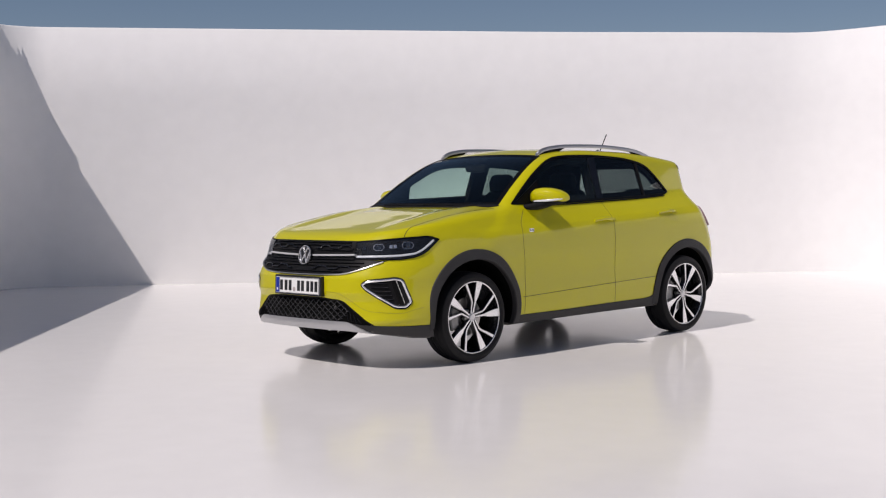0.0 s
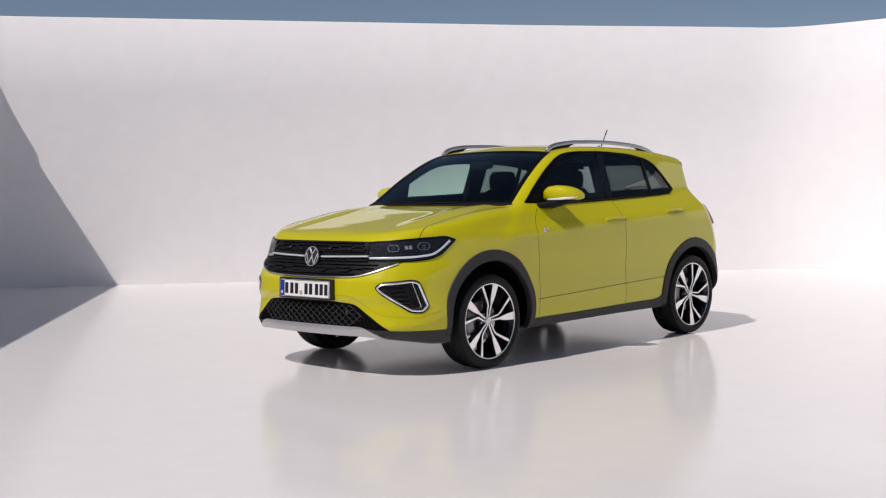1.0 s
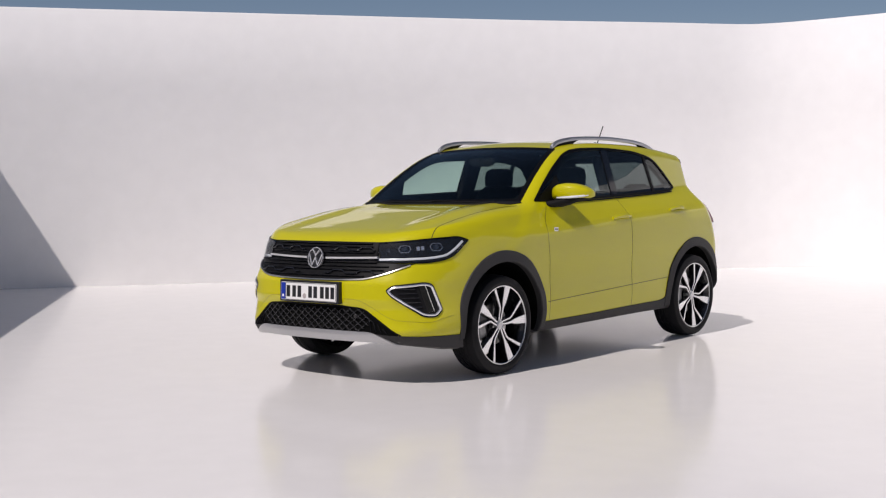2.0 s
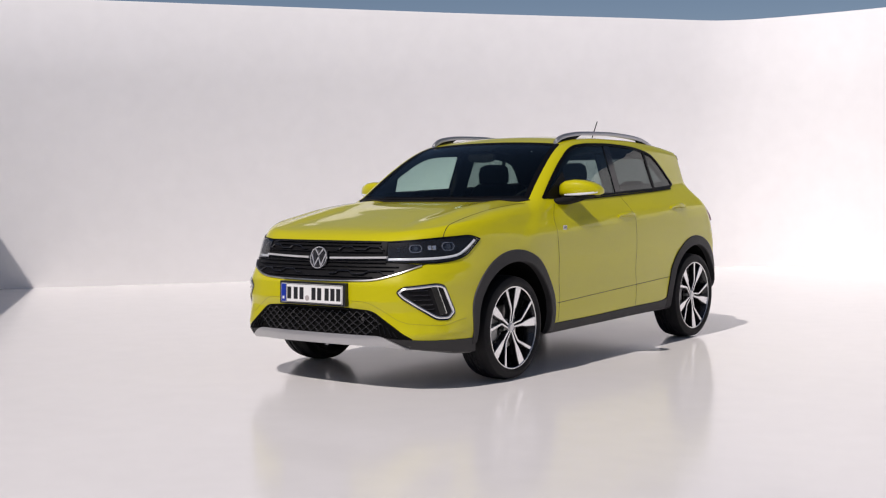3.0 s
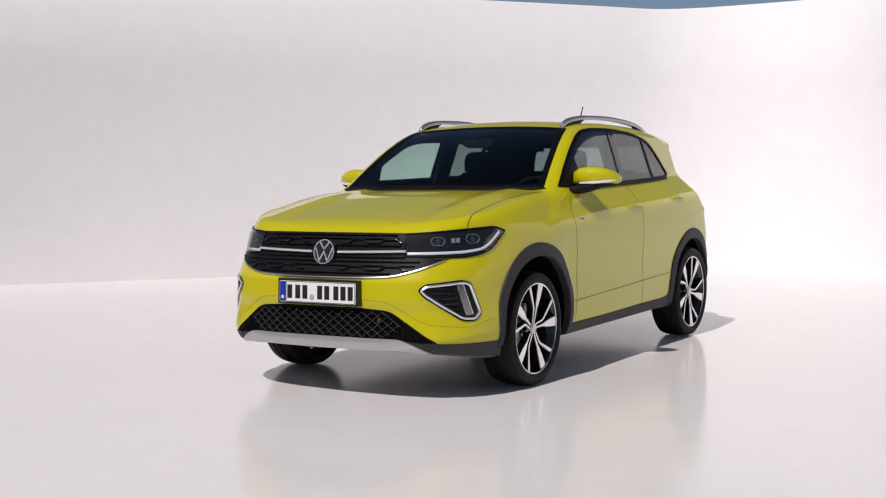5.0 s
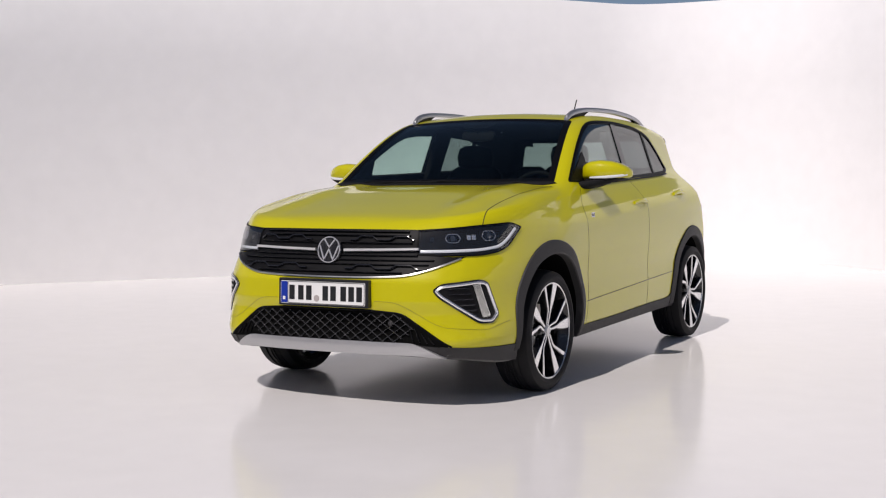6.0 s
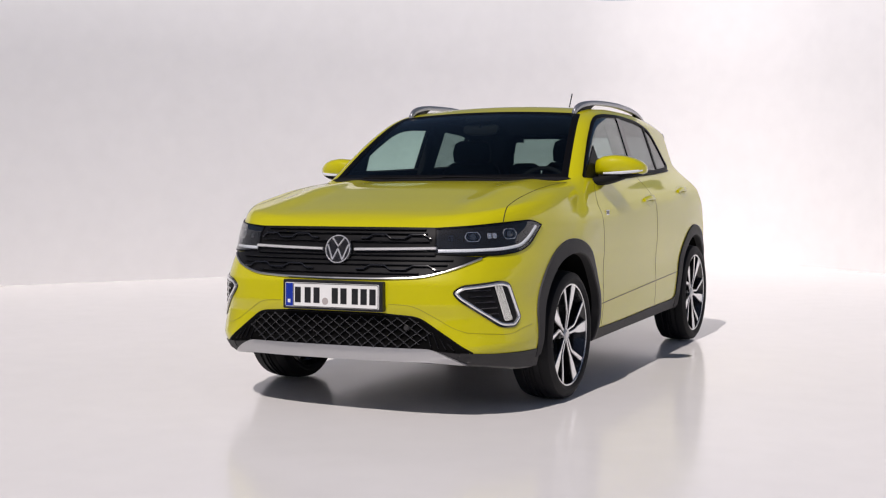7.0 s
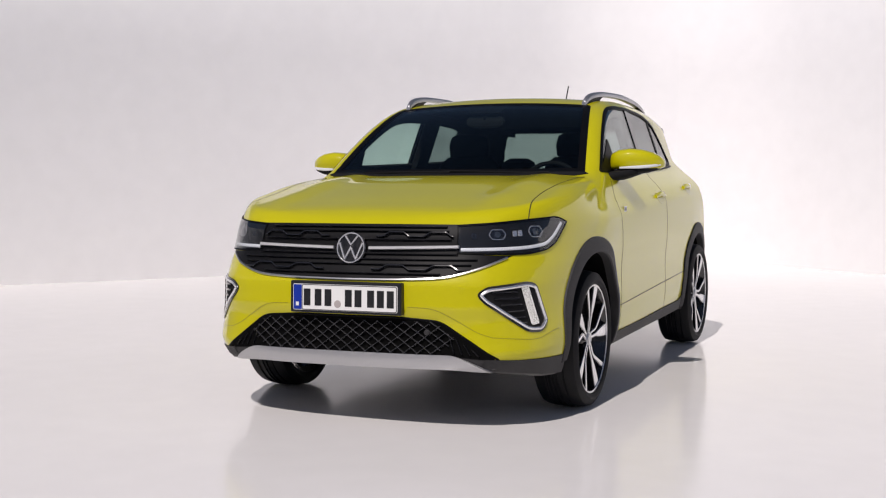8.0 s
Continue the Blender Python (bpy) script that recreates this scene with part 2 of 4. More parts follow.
def tube(path, radius, sides=10):
    p = np.array(path, float)
    t = np.gradient(p, axis=0)
    t = t / np.maximum(np.linalg.norm(t, axis=1, keepdims=True), 1e-9)
    ref = np.array((0, 0, 1.0)) if abs(t[:, 2]).mean() < 0.8 else np.array((1.0, 0, 0))
    s = np.cross(t, ref)
    s = s / np.linalg.norm(s, axis=1, keepdims=True)
    u = np.cross(s, t)
    r = np.broadcast_to(np.reshape(radius, (-1, 1)) if hasattr(radius, "__len__") else radius, (len(p), 1))
    rings = [p + (s * math.cos(a) + u * math.sin(a)) * r for a in np.linspace(0, 2 * math.pi, sides, endpoint=False)]
    n, m = len(p), sides
    verts = np.concatenate(rings)
    faces = [(k * n + i, k * n + i + 1, (k + 1) % m * n + i + 1, (k + 1) % m * n + i) for k in range(m) for i in range(n - 1)]
    faces += [tuple(k * n for k in range(m)), tuple(k * n + n - 1 for k in range(m))[::-1]]
    return verts, faces


def lathe(profile, sides=64, centre=(0, 0, 0), closed=False):
    """A turned shape about the x axis; profile of (x, radius)."""
    verts, faces, n = [], [], len(profile)
    for k in range(sides):
        a = 2 * math.pi * k / sides
        verts += [(centre[0] + x, centre[1] + r * math.cos(a), centre[2] + r * math.sin(a)) for x, r in profile]
    for k in range(sides):
        j = (k + 1) % sides
        for i in range(n if closed else n - 1):
            faces.append((k * n + i, k * n + (i + 1) % n, j * n + (i + 1) % n, j * n + i))
    return verts, faces


def slab(poly, place, thick, bevel=0.0):
    """A prism over a polygon; place(u, v, h) gives places in space."""
    n = len(poly)
    inner = inset(poly, bevel) if bevel else poly
    rings = [[place(u, v, 0) for u, v in poly], [place(u, v, thick - bevel) for u, v in poly]]
    if bevel:
        rings.append([place(u, v, thick) for u, v in inner])
    verts = [p for r in rings for p in r]
    faces = []
    for k in range(len(rings) - 1):
        for i in range(n):
            j = (i + 1) % n
            faces.append((k * n + i, k * n + j, (k + 1) * n + j, (k + 1) * n + i))
    faces.append(tuple(range(n))[::-1])
    faces.append(tuple((len(rings) - 1) * n + i for i in range(n)))
    return verts, faces


def blob(rings, cap=True):
    """A closed skin through rings of points with equal counts."""
    n = len(rings[0])
    verts = [tuple(p) for r in rings for p in r]
    faces = []
    for k in range(len(rings) - 1):
        for i in range(n):
            j = (i + 1) % n
            faces.append((k * n + i, k * n + j, (k + 1) * n + j, (k + 1) * n + i))
    if cap:
        faces.append(tuple(range(n))[::-1])
        faces.append(tuple((len(rings) - 1) * n + i for i in range(n)))
    return verts, faces


def oval(w, d, n=16, power=2.6):
    """A rounded rectangle of half sizes w, d about the origin."""
    out = []
    for k in range(n):
        a = 2 * math.pi * k / n
        c, s = math.cos(a), math.sin(a)
        out.append((w * math.copysign(abs(c) ** (2 / power), c), d * math.copysign(abs(s) ** (2 / power), s)))
    return out


def tidy(ob):
    """Turn the faces of an object's mesh outwards."""
    bm = bmesh.new()
    bm.from_mesh(ob.data)
    bmesh.ops.recalc_face_normals(bm, faces=bm.faces)
    bm.to_mesh(ob.data)
    bm.free()
    return ob


# ---- form of the car body: y runs from nose to tail, front axle at y = 0, z up from the floor ----
def curve(*pts):
    """A smooth monotone curve through a few (t, value) pairs."""
    t = np.array([p[0] for p in pts], float)
    v = np.array([p[1] for p in pts], float)
    h, d = np.diff(t), np.diff(v) / np.diff(t)
    m = np.zeros(len(t))
    m[0], m[-1] = d[0], d[-1]
    same = d[:-1] * d[1:] > 0
    m[1:-1][same] = 2 * d[:-1][same] * d[1:][same] / (d[:-1][same] + d[1:][same])

    def at(s):
        s = np.asarray(s, float)
        i = np.clip(np.searchsorted(t, s) - 1, 0, len(h) - 1)
        u = np.clip((s - t[i]) / h[i], 0, 1)
        a = (2 * u**3 - 3 * u**2 + 1) * v[i] + (u**3 - 2 * u**2 + u) * h[i] * m[i]
        b = (3 * u**2 - 2 * u**3) * v[i + 1] + (u**3 - u**2) * h[i] * m[i + 1]
        return a + b + np.where(s < t[0], (s - t[0]) * m[0], 0) + np.where(s > t[-1], (s - t[-1]) * m[-1], 0)
    return at


def smax(a, b, k):
    h = np.maximum(k - np.abs(a - b), 0) / k
    return np.maximum(a, b) + h * h * k / 4


def smin(a, b, k):
    return -smax(-a, -b, k)


def ease(a, b, s):
    u = np.clip((s - a) / (b - a), 0, 1)
    return u * u * (3 - 2 * u)


AXLES = (0.0, 2.551)
ARCH_FRONT = 0.945  # the fore half of each wheel arch is drawn in by this
plan_width = curve((-1.0, 0.835), (-0.6, 0.890), (-0.3, 0.909), (0, 0.917), (0.5, 0.908), (1.5, 0.913), (2.3, 0.915), (2.6, 0.909), (2.9, 0.895), (3.3, 0.83))
side_inset = curve((0.10, 0.15), (0.20, 0.075), (0.30, 0.036), (0.40, 0.020), (0.50, 0.014), (0.58, 0.016), (0.66, 0.012), (0.76, 0.002), (0.86, 0.0), (0.94, 0.004),
                   (1.0, 0.022), (1.05, 0.053), (1.10, 0.086), (1.15, 0.112), (1.25, 0.146), (1.40, 0.196), (1.55, 0.246), (1.75, 0.32))
tail_taper = curve((0, 0), (1.2, 0.004), (1.8, 0.030), (2.35, 0.062), (2.8, 0.092), (3.2, 0.128))
nose_line = curve((0.15, -0.73), (0.22, -0.842), (0.30, -0.862), (0.38, -0.850), (0.46, -0.856), (0.54, -0.875), (0.62, -0.875), (0.69, -0.848), (0.76, -0.808), (0.86, -0.784), (0.93, -0.747), (1.1, -0.67))
nose_plan = curve((0, 0), (0.25, 0.008), (0.49, 0.045), (0.615, 0.088), (0.70, 0.150), (0.76, 0.225), (0.81, 0.315), (0.86, 0.46), (0.91, 0.70), (0.97, 1.1), (1.15, 2.4))
nose_share = curve((0.2, 1.15), (0.27, 0.95), (0.35, 0.74), (0.55, 1.0), (0.72, 1.03), (0.88, 1.15), (1.2, 1.2))
hood_line = curve((-1.0, 0.80), (-0.81, 0.872), (-0.73, 0.915), (-0.64, 0.955), (-0.48, 0.993), (-0.23, 1.044), (0.0, 1.088), (0.20, 1.112), (0.40, 1.126), (1.0, 1.135), (3.3, 1.13))
roof_line = curve((0.7, 1.46), (0.95, 1.552), (1.2, 1.588), (1.6, 1.606), (2.0, 1.602), (2.4, 1.580), (2.8, 1.535), (3.0, 1.500), (3.2, 1.45))
tail_line = curve((0.15, 2.95), (0.30, 3.12), (0.45, 3.25), (0.70, 3.24), (0.90, 3.18), (1.05, 3.09), (1.15, 3.04), (1.40, 2.995), (1.47, 2.99), (1.6, 2.95))


bottom_line = curve((-1.0, 0.262), (-0.72, 0.252), (-0.45, 0.200), (-0.2, 0.190), (0.5, 0.228), (2.2, 0.255), (2.9, 0.24), (3.3, 0.28))


def half_width(y, z):
    zb = z - 0.065 * (y - 1.3) * ease(0.65, 1.0, z)
    tuck = 0.125 * ease(-0.38, -0.22, -z) * ease(0.50, 0.74, -y)
    brow = 0.026 * ease(1.0, 1.16, zb) * (1 - ease(0.6, 1.5, y))
    waist = 0.018 * np.exp(-((zb - 0.97) / 0.07) ** 2) * ease(1.9, 2.7, y)
    return plan_width(y) + brow - side_inset(zb) - tail_taper(y) * ease(0.94, 1.16, zb) - tuck - waist


def screen_height(x, y):
    run = (y - 0.285 - 0.2 * x * x) / 0.705
    return 1.106 + 0.440 * run + 0.03 * np.clip(1 - (2 * run - 1) ** 2, -1, 1)


def body(x, y, z, arches=True):
    """Negative inside the car's body."""
    x = np.abs(x)
    side = (x - half_width(y, z)) * 0.93
    hood = z - hood_line(y) + 0.013 * (x / 0.7) ** 2 - 0.013 * np.exp(-((x - 0.56) / 0.09) ** 2) * ease(-0.7, -0.3, y)
    screen = (z - screen_height(x, y)) * 0.85
    roof = z - roof_line(y) + 0.026 * (x / 0.55) ** 2
    cabin = smax(screen, roof, 0.07)
    lower = smax(side, hood, 0.075)
    upper = smax(side, cabin, 0.065)
    f = smin(lower, upper, 0.012 + 0.035 * ease(0.55, 0.72, x))
    grow = nose_plan(x + 0.005) - nose_plan(x - 0.005)
    nose = (nose_line(z) + nose_plan(x) * nose_share(z) - y) / np.sqrt(1 + (grow / 0.01) ** 2)
    f = smax(f, nose, 0.05)
    tail = y - tail_line(z) + (0.2 + 0.16 * ease(1.05, 1.25, z)) * x * x + 1.3 * np.maximum(x - 0.6, 0) ** 2
    f = smax(f, tail * 0.9, 0.06)
    f = smax(f, bottom_line(y) - z, 0.03)
    if arches:
        for axle in AXLES:
            dy = y - axle - (0.03 if axle < 1 else 0)
            dy = np.where(dy < 0, dy / ARCH_FRONT, dy)
            hole = np.sqrt(dy ** 2 + (z - 0.33) ** 2) - 0.415
            f = np.maximum(f, -np.maximum(hole, 0.52 - x))
    return f


def meet(origin, way, reach=1.2, steps=120, arches=False):
    """Where rays from origins first meet the body."""
    o, w = np.atleast_2d(origin).astype(float), np.atleast_2d(way).astype(float)
    o, w = np.broadcast_arrays(o, w)
    lo, hi = np.zeros(len(o)), np.full(len(o), np.nan)
    for k in range(1, steps + 1):
        s = reach * k / steps
        p = o + w * s
        inside = (body(*p.T, arches=arches) < 0) & np.isnan(hi)
        hi[inside] = s
        lo = np.where(np.isnan(hi), s, lo)
    bad = np.isnan(hi)
    hi = np.where(bad, reach, hi)
    for _ in range(22):
        mid = (lo + hi) / 2
        inside = body(*(o + w * mid[:, None]).T, arches=arches) < 0
        hi, lo = np.where(inside, mid, hi), np.where(inside, lo, mid)
    return o + w * hi[:, None], ~bad


def normals(p):
    e, g = 2e-3, []
    for a in np.eye(3) * e:
        g.append(body(*(p + a).T, arches=False) - body(*(p - a).T, arches=False))
    g = np.array(g).T
    return g / np.maximum(np.linalg.norm(g, axis=1, keepdims=True), 1e-9)


def on_side(yz, out=0.0):
    """Places on the left flank for (y, z) pairs."""
    yz = np.array(yz, float)
    p, _ = meet(np.c_[np.full(len(yz), 1.15), yz], (-1, 0, 0))
    return p + normals(p) * out


def on_front(xz, out=0.0):
    """Places on the nose for (x, z) pairs."""
    xz = np.array(xz, float)
    p, _ = meet(np.c_[xz[:, 0], np.full(len(xz), -1.1), xz[:, 1]], (0, 1, 0))
    return p + normals(p) * out


def on_top(xy, out=0.0):
    """Places on hood, screen and roof for (x, y) pairs."""
    xy = np.array(xy, float)
    p, _ = meet(np.c_[xy, np.full(len(xy), 1.9)], (0, 0, -1), 1.6)
    return p + normals(p) * out


# ---- the open-air studio: glossy floor, white walls in a U with rounded corners ----
ALONG, OUT = Vector((0.5817, 0.8134, 0)), Vector((-0.8134, 0.5817, 0))  # along the back wall; towards it
BACK, FRONT, LEFT, RIGHT, TOP = 7.28, -12.0, -4.45, 8.25, 3.335
THICK = 0.25


def plan(s, n, z=0.0):
    return ALONG * s + OUT * n + Vector((0, 0, z))


def wall_path():
    rows = []
    r1, r2 = 0.75, 2.2
    rows += [(LEFT - 0.093 * (BACK - n), n, -1, 0, "wall_left") for n in np.linspace(FRONT, BACK - r1, 24)]
    for a in np.linspace(0, math.pi / 2, 22)[1:]:
        rows.append((LEFT + r1 - r1 * math.cos(a), BACK - r1 + r1 * math.sin(a), -math.cos(a), math.sin(a), "wall_left" if a < 0.8 else "wall_back"))
    rows += [(s, BACK, 0, 1, "wall_back") for s in np.linspace(LEFT + r1, RIGHT - r2, 30)[1:]]
    for a in np.linspace(0, math.pi / 2, 26)[1:]:
        rows.append((RIGHT - r2 + r2 * math.sin(a), BACK - r2 + r2 * math.cos(a), math.sin(a), math.cos(a), "wall_back" if a < 0.8 else "wall_right"))
    rows += [(RIGHT, n, 1, 0, "wall_right") for n in np.linspace(BACK - r2, FRONT, 24)[1:]]
    return rows


def build_walls():
    prof = [(0, -0.3), (0, 0.6), (0, 1.2), (0, 2.4), (0, TOP - 0.012), (-0.012, TOP), (-THICK, TOP), (-THICK, -0.3)]
    rows = wall_path()
    names = ("wall_left", "wall_back", "wall_right")
    for name in names:
        idx = [i for i, r in enumerate(rows) if r[4] == name]
        if idx[-1] + 1 < len(rows):
            idx.append(idx[-1] + 1)
        verts, faces, n = [], [], len(prof)
        for i in idx:
            s, q, ds, dq, _ = rows[i]
            verts += [plan(s - ds * d, q - dq * d, z - ((0.0032 * s - 0.022 * ease(2.5, 6.0, s) - 0.07 * ease(6.3, 8.0, s)) if z > 3 else 0)) for d, z in prof]
        for k in range(len(idx) - 1):
            faces += [(k * n + i, k * n + (i + 1) % n, (k + 1) * n + (i + 1) % n, (k + 1) * n + i) for i in range(n)]
        faces += [tuple(range(n)), tuple((len(idx) - 1) * n + i for i in range(n))[::-1]]
        ob = part(name, (verts, faces), WALL, None, bend=50)
        tidy(ob)
        tagged(ob, "smooth white painted studio wall with rounded corners", "wall", kind="structure")


build_walls()


def build_bounce_wall():
    """An unseen plain wall added behind the camera for bounced light, butted against the ends of the side walls."""
    a, b = LEFT - 0.093 * (BACK - FRONT) - THICK - 0.02, RIGHT + THICK
    verts = [plan(s, n, z) for z in (-0.3, TOP) for s, n in ((a, FRONT - THICK), (b, FRONT - THICK), (b, FRONT - 0.002), (a, FRONT - 0.002))]
    ob = part("bounce_wall", (verts, [(3, 2, 1, 0), (4, 5, 6, 7), (0, 1, 5, 4), (1, 2, 6, 5), (2, 3, 7, 6), (3, 0, 4, 7)]), WALL, None, smooth=False)
    tidy(ob)
    tagged(ob, "unseen plain white wall added behind the camera to bounce light", "wall", kind="structure")


build_bounce_wall()


def build_ground():
    cs = [plan(LEFT - 2.2, FRONT), plan(RIGHT, FRONT), plan(RIGHT, BACK), plan(LEFT - 0.3, BACK)]
    verts = [c + Vector((0, 0, z)) for z in (0, -0.25) for c in cs]
    floor = part("floor", (verts, [(0, 1, 2, 3), (7, 6, 5, 4), (0, 4, 5, 1), (1, 5, 6, 2), (2, 6, 7, 3), (3, 7, 4, 0)]), FLOOR, None, smooth=False)
    tagged(floor, "glossy pale grey coated studio floor with soft reflections", "floor", kind="structure")
    far = 2500
    rings = [cs, [plan(s * far, n * far) for s, n in ((-1, -1), (1, -1), (1, 1), (-1, 1))]]
    verts = [v - Vector((0, 0, 0.03)) for r in rings for v in r]
    ground = part("ground", (verts, [(i, 4 + i, 4 + (i + 1) % 4, (i + 1) % 4)[::-1] for i in range(4)]), OUTSIDE, None, smooth=False)
    tidy(ground)
    tagged(ground, "pale gravel ground outside the studio walls", "ground", kind="structure")


build_ground()


# ---- the car: its outlines in side view (y, z), top view (x, y) and front view (x, z) ----
DLO = [(0.492, 1.136), (0.85, 1.130), (1.50, 1.155), (2.20, 1.184), (2.46, 1.202), (2.532, 1.230), (2.400, 1.376), (2.305, 1.456), (2.21, 1.488),
       (2.0, 1.522), (1.6, 1.540), (1.25, 1.530), (1.10, 1.512), (0.985, 1.472), (0.82, 1.380), (0.64, 1.254)]
DLO = rounded(DLO, [0.02, 0.3, 0.3, 0.3, 0.05, 0.02, 0.1, 0.06, 0.1, 0.15, 0.2, 0.1, 0.06, 0.06, 0.15, 0.15])
SCREEN = rounded([(0.0, 0.300), (0.35, 0.322), (0.742, 0.412), (0.594, 1.055), (0.3, 1.035), (0, 1.025), (-0.3, 1.035), (-0.594, 1.055), (-0.742, 0.412), (-0.35, 0.322)],
                 [0.2, 0.2, 0.02, 0.03, 0.2, 0.2, 0.2, 0.03, 0.02, 0.2])
HOOD_EDGE = curve((-0.80, 0.765), (-0.57, 0.751), (-0.50, 0.744), (-0.368, 0.724), (-0.22, 0.716), (-0.08, 0.724), (0.10, 0.735), (0.26, 0.742), (0.42, 0.765))
REAR_GLASS = rounded([(-0.64, 1.16), (0.64, 1.16), (0.585, 1.475), (-0.585, 1.475)], 0.08)
SEAM_A = curve((0.2, 0.560), (0.352, 0.548), (0.63, 0.537), (0.885, 0.509), (0.98, 0.525), (1.078, 0.584), (1.15, 0.65))
SEAM_B = curve((0.2, 1.605), (0.42, 1.596), (0.49, 1.590), (0.86, 1.577), (1.06, 1.565), (1.2, 1.55), (1.6, 1.63))


def seam_c(z):
    return np.where(z > 0.6, 2.551 - np.sqrt(np.maximum(0.505**2 - (z - 0.33) ** 2, 0.0)), 2.07 + 0.05 * (z - 0.3)) + ease(0.80, 1.05, z) * 0.18


def shell(h=0.0135):
    """A skin over the body's form: points, quads and normals of the left half and its mirror image."""
    xs, ys, zs = np.arange(-h / 2, 0.96, h), np.arange(-0.96, 3.26, h), np.arange(0.17, 1.62, h)
    f = np.empty((len(xs), len(ys), len(zs)), np.float32)
    gy, gz = np.meshgrid(ys, zs, indexing="ij")
    for i, x in enumerate(xs):
        f[i] = body(np.full(gy.shape, x), gy, gz)
    neg = f < 0
    nx, ny, nz = f.shape
    cell = np.zeros((nx - 1, ny - 1, nz - 1), np.int8)
    for a in (0, 1):
        for b in (0, 1):
            for c in (0, 1):
                cell += neg[a:nx - 1 + a, b:ny - 1 + b, c:nz - 1 + c]
    ids = np.argwhere((cell > 0) & (cell < 8))
    num = np.full(cell.shape, -1, int)
    num[tuple(ids.T)] = np.arange(len(ids))
    total, count = np.zeros((len(ids), 3)), np.zeros(len(ids))
    corners = [(a, b, c) for a in (0, 1) for b in (0, 1) for c in (0, 1)]
    val = {c: f[ids[:, 0] + c[0], ids[:, 1] + c[1], ids[:, 2] + c[2]] for c in corners}
    for c in corners:
        for ax in range(3):
            if c[ax] == 0:
                e = tuple(1 if k == ax else c[k] for k in range(3))
                v0, v1 = val[c], val[e]
                cut = (v0 < 0) != (v1 < 0)
                t = np.where(cut, v0 / np.where(cut, v0 - v1, 1), 0)
                p = np.tile(np.array(c, float), (len(ids), 1))
                p[:, ax] = t
                total += p * cut[:, None]
                count += cut
    verts = (ids + total / count[:, None]) * h + (xs[0], ys[0], zs[0])
    middle = ids[:, 0] == 0
    for _ in range(3):
        e = 1.5e-3
        v = body(*verts.T)
        g = np.array([(body(*(verts + a).T) - body(*(verts - a).T)) / (2 * e) for a in np.eye(3) * e]).T
        move = -(v / np.maximum((g * g).sum(1), 0.2))[:, None] * g
        verts = verts + np.clip(move, -h / 3, h / 3)
    verts[middle, 0] = 0
    quads = []
    for ax in range(3):
        sl0 = [slice(None)] * 3
        sl1 = [slice(None)] * 3
        sl0[ax], sl1[ax] = slice(None, -1), slice(1, None)
        edge = neg[tuple(sl0)] != neg[tuple(sl1)]
        inside = neg[tuple(sl0)]
        e = np.argwhere(edge)
        o1, o2 = [k for k in range(3) if k != ax]
        ok = (e[:, o1] > 0) & (e[:, o2] > 0) & (e[:, o1] < f.shape[o1] - 1) & (e[:, o2] < f.shape[o2] - 1)
        e = e[ok]
        quad = []
        for d1, d2 in ((1, 1), (0, 1), (0, 0), (1, 0)):
            q = e.copy()
            q[:, o1] -= d1
            q[:, o2] -= d2
            quad.append(num[tuple(q.T)])
        quad = np.array(quad).T
        flip = inside[tuple(e.T)] != (ax == 1)
        quad[~flip] = quad[~flip][:, ::-1]
        quads.append(quad)
    quads = np.concatenate(quads)
    quads = quads[(quads >= 0).all(1)]
    return verts, quads


def sorted_panels(verts, quads):
    """A name for each face of the skin, by where it lies."""
    c = verts[quads].mean(1)
    x, y, z = c.T
    n = normals(c)
    name = np.full(len(c), "body_shell", dtype="<U16")
    front = (y < 0.52) & (z < 1.12)
    name[front] = "fender"
    name[(y > SEAM_A(z)) & (y < SEAM_B(z)) & (z < 1.16) & (x > 0.55) & (z > 0.24)] = "front_door"
    name[(y >= SEAM_B(z)) & (y < seam_c(z)) & (z < 1.20) & (x > 0.55) & (z > 0.24)] = "rear_door"
    name[(y < 0.40) & (z > 0.85) & (x < HOOD_EDGE(y)) & (n[:, 2] > 0.3)] = "hood"
    name[(y < -0.40) & (z < 0.90) & (name != "hood")] = "front_bumper"
    name[(z < np.where(x < 0.64, 0.333, np.where(x < 0.71, 0.300, 0.283))) & (y < -0.30)] = "bumper_base"
    name[(z < 0.298) & (y > 0.3) & (y < 2.2)] = "sill_base"
    name[(y > 2.9) & (x < 0.66) & (z > 0.62)] = "tailgate"
    name[(y > 2.98) & (z <= 0.62)] = "rear_bumper"
    for axle in AXLES:
        dy = y - axle - (0.03 if axle < 1 else 0)
        r = np.hypot(np.where(dy < 0, dy / ARCH_FRONT, dy), z - 0.33)
        name[(r < 0.423) & (x > 0.45)] = "wheel_liner"
    name[(z < bottom_line(y) + 0.010) | ((n[:, 2] < -0.8) & (z < 0.24))] = "underbody"
    hole = (x > 0.5) & contains(inset(DLO, 0.009), y, z) & (n[:, 0] > 0.3)
    hole |= (y < 1.2) & contains(inset(SCREEN, 0.03), x, y) & (z > 1.07) & (n[:, 1] < -0.1)
    hole |= (y > 2.8) & contains(inset(REAR_GLASS, 0.02), x, z) & (n[:, 1] > 0.3)
    name[hole] = ""
    return name


car = new("car")
car.empty_display_size = 0.3
car.matrix_basis = Matrix.Translation((0, 1.15, 0))
tagged(car, "lime yellow compact crossover car parked on glossy studio floor", "car")


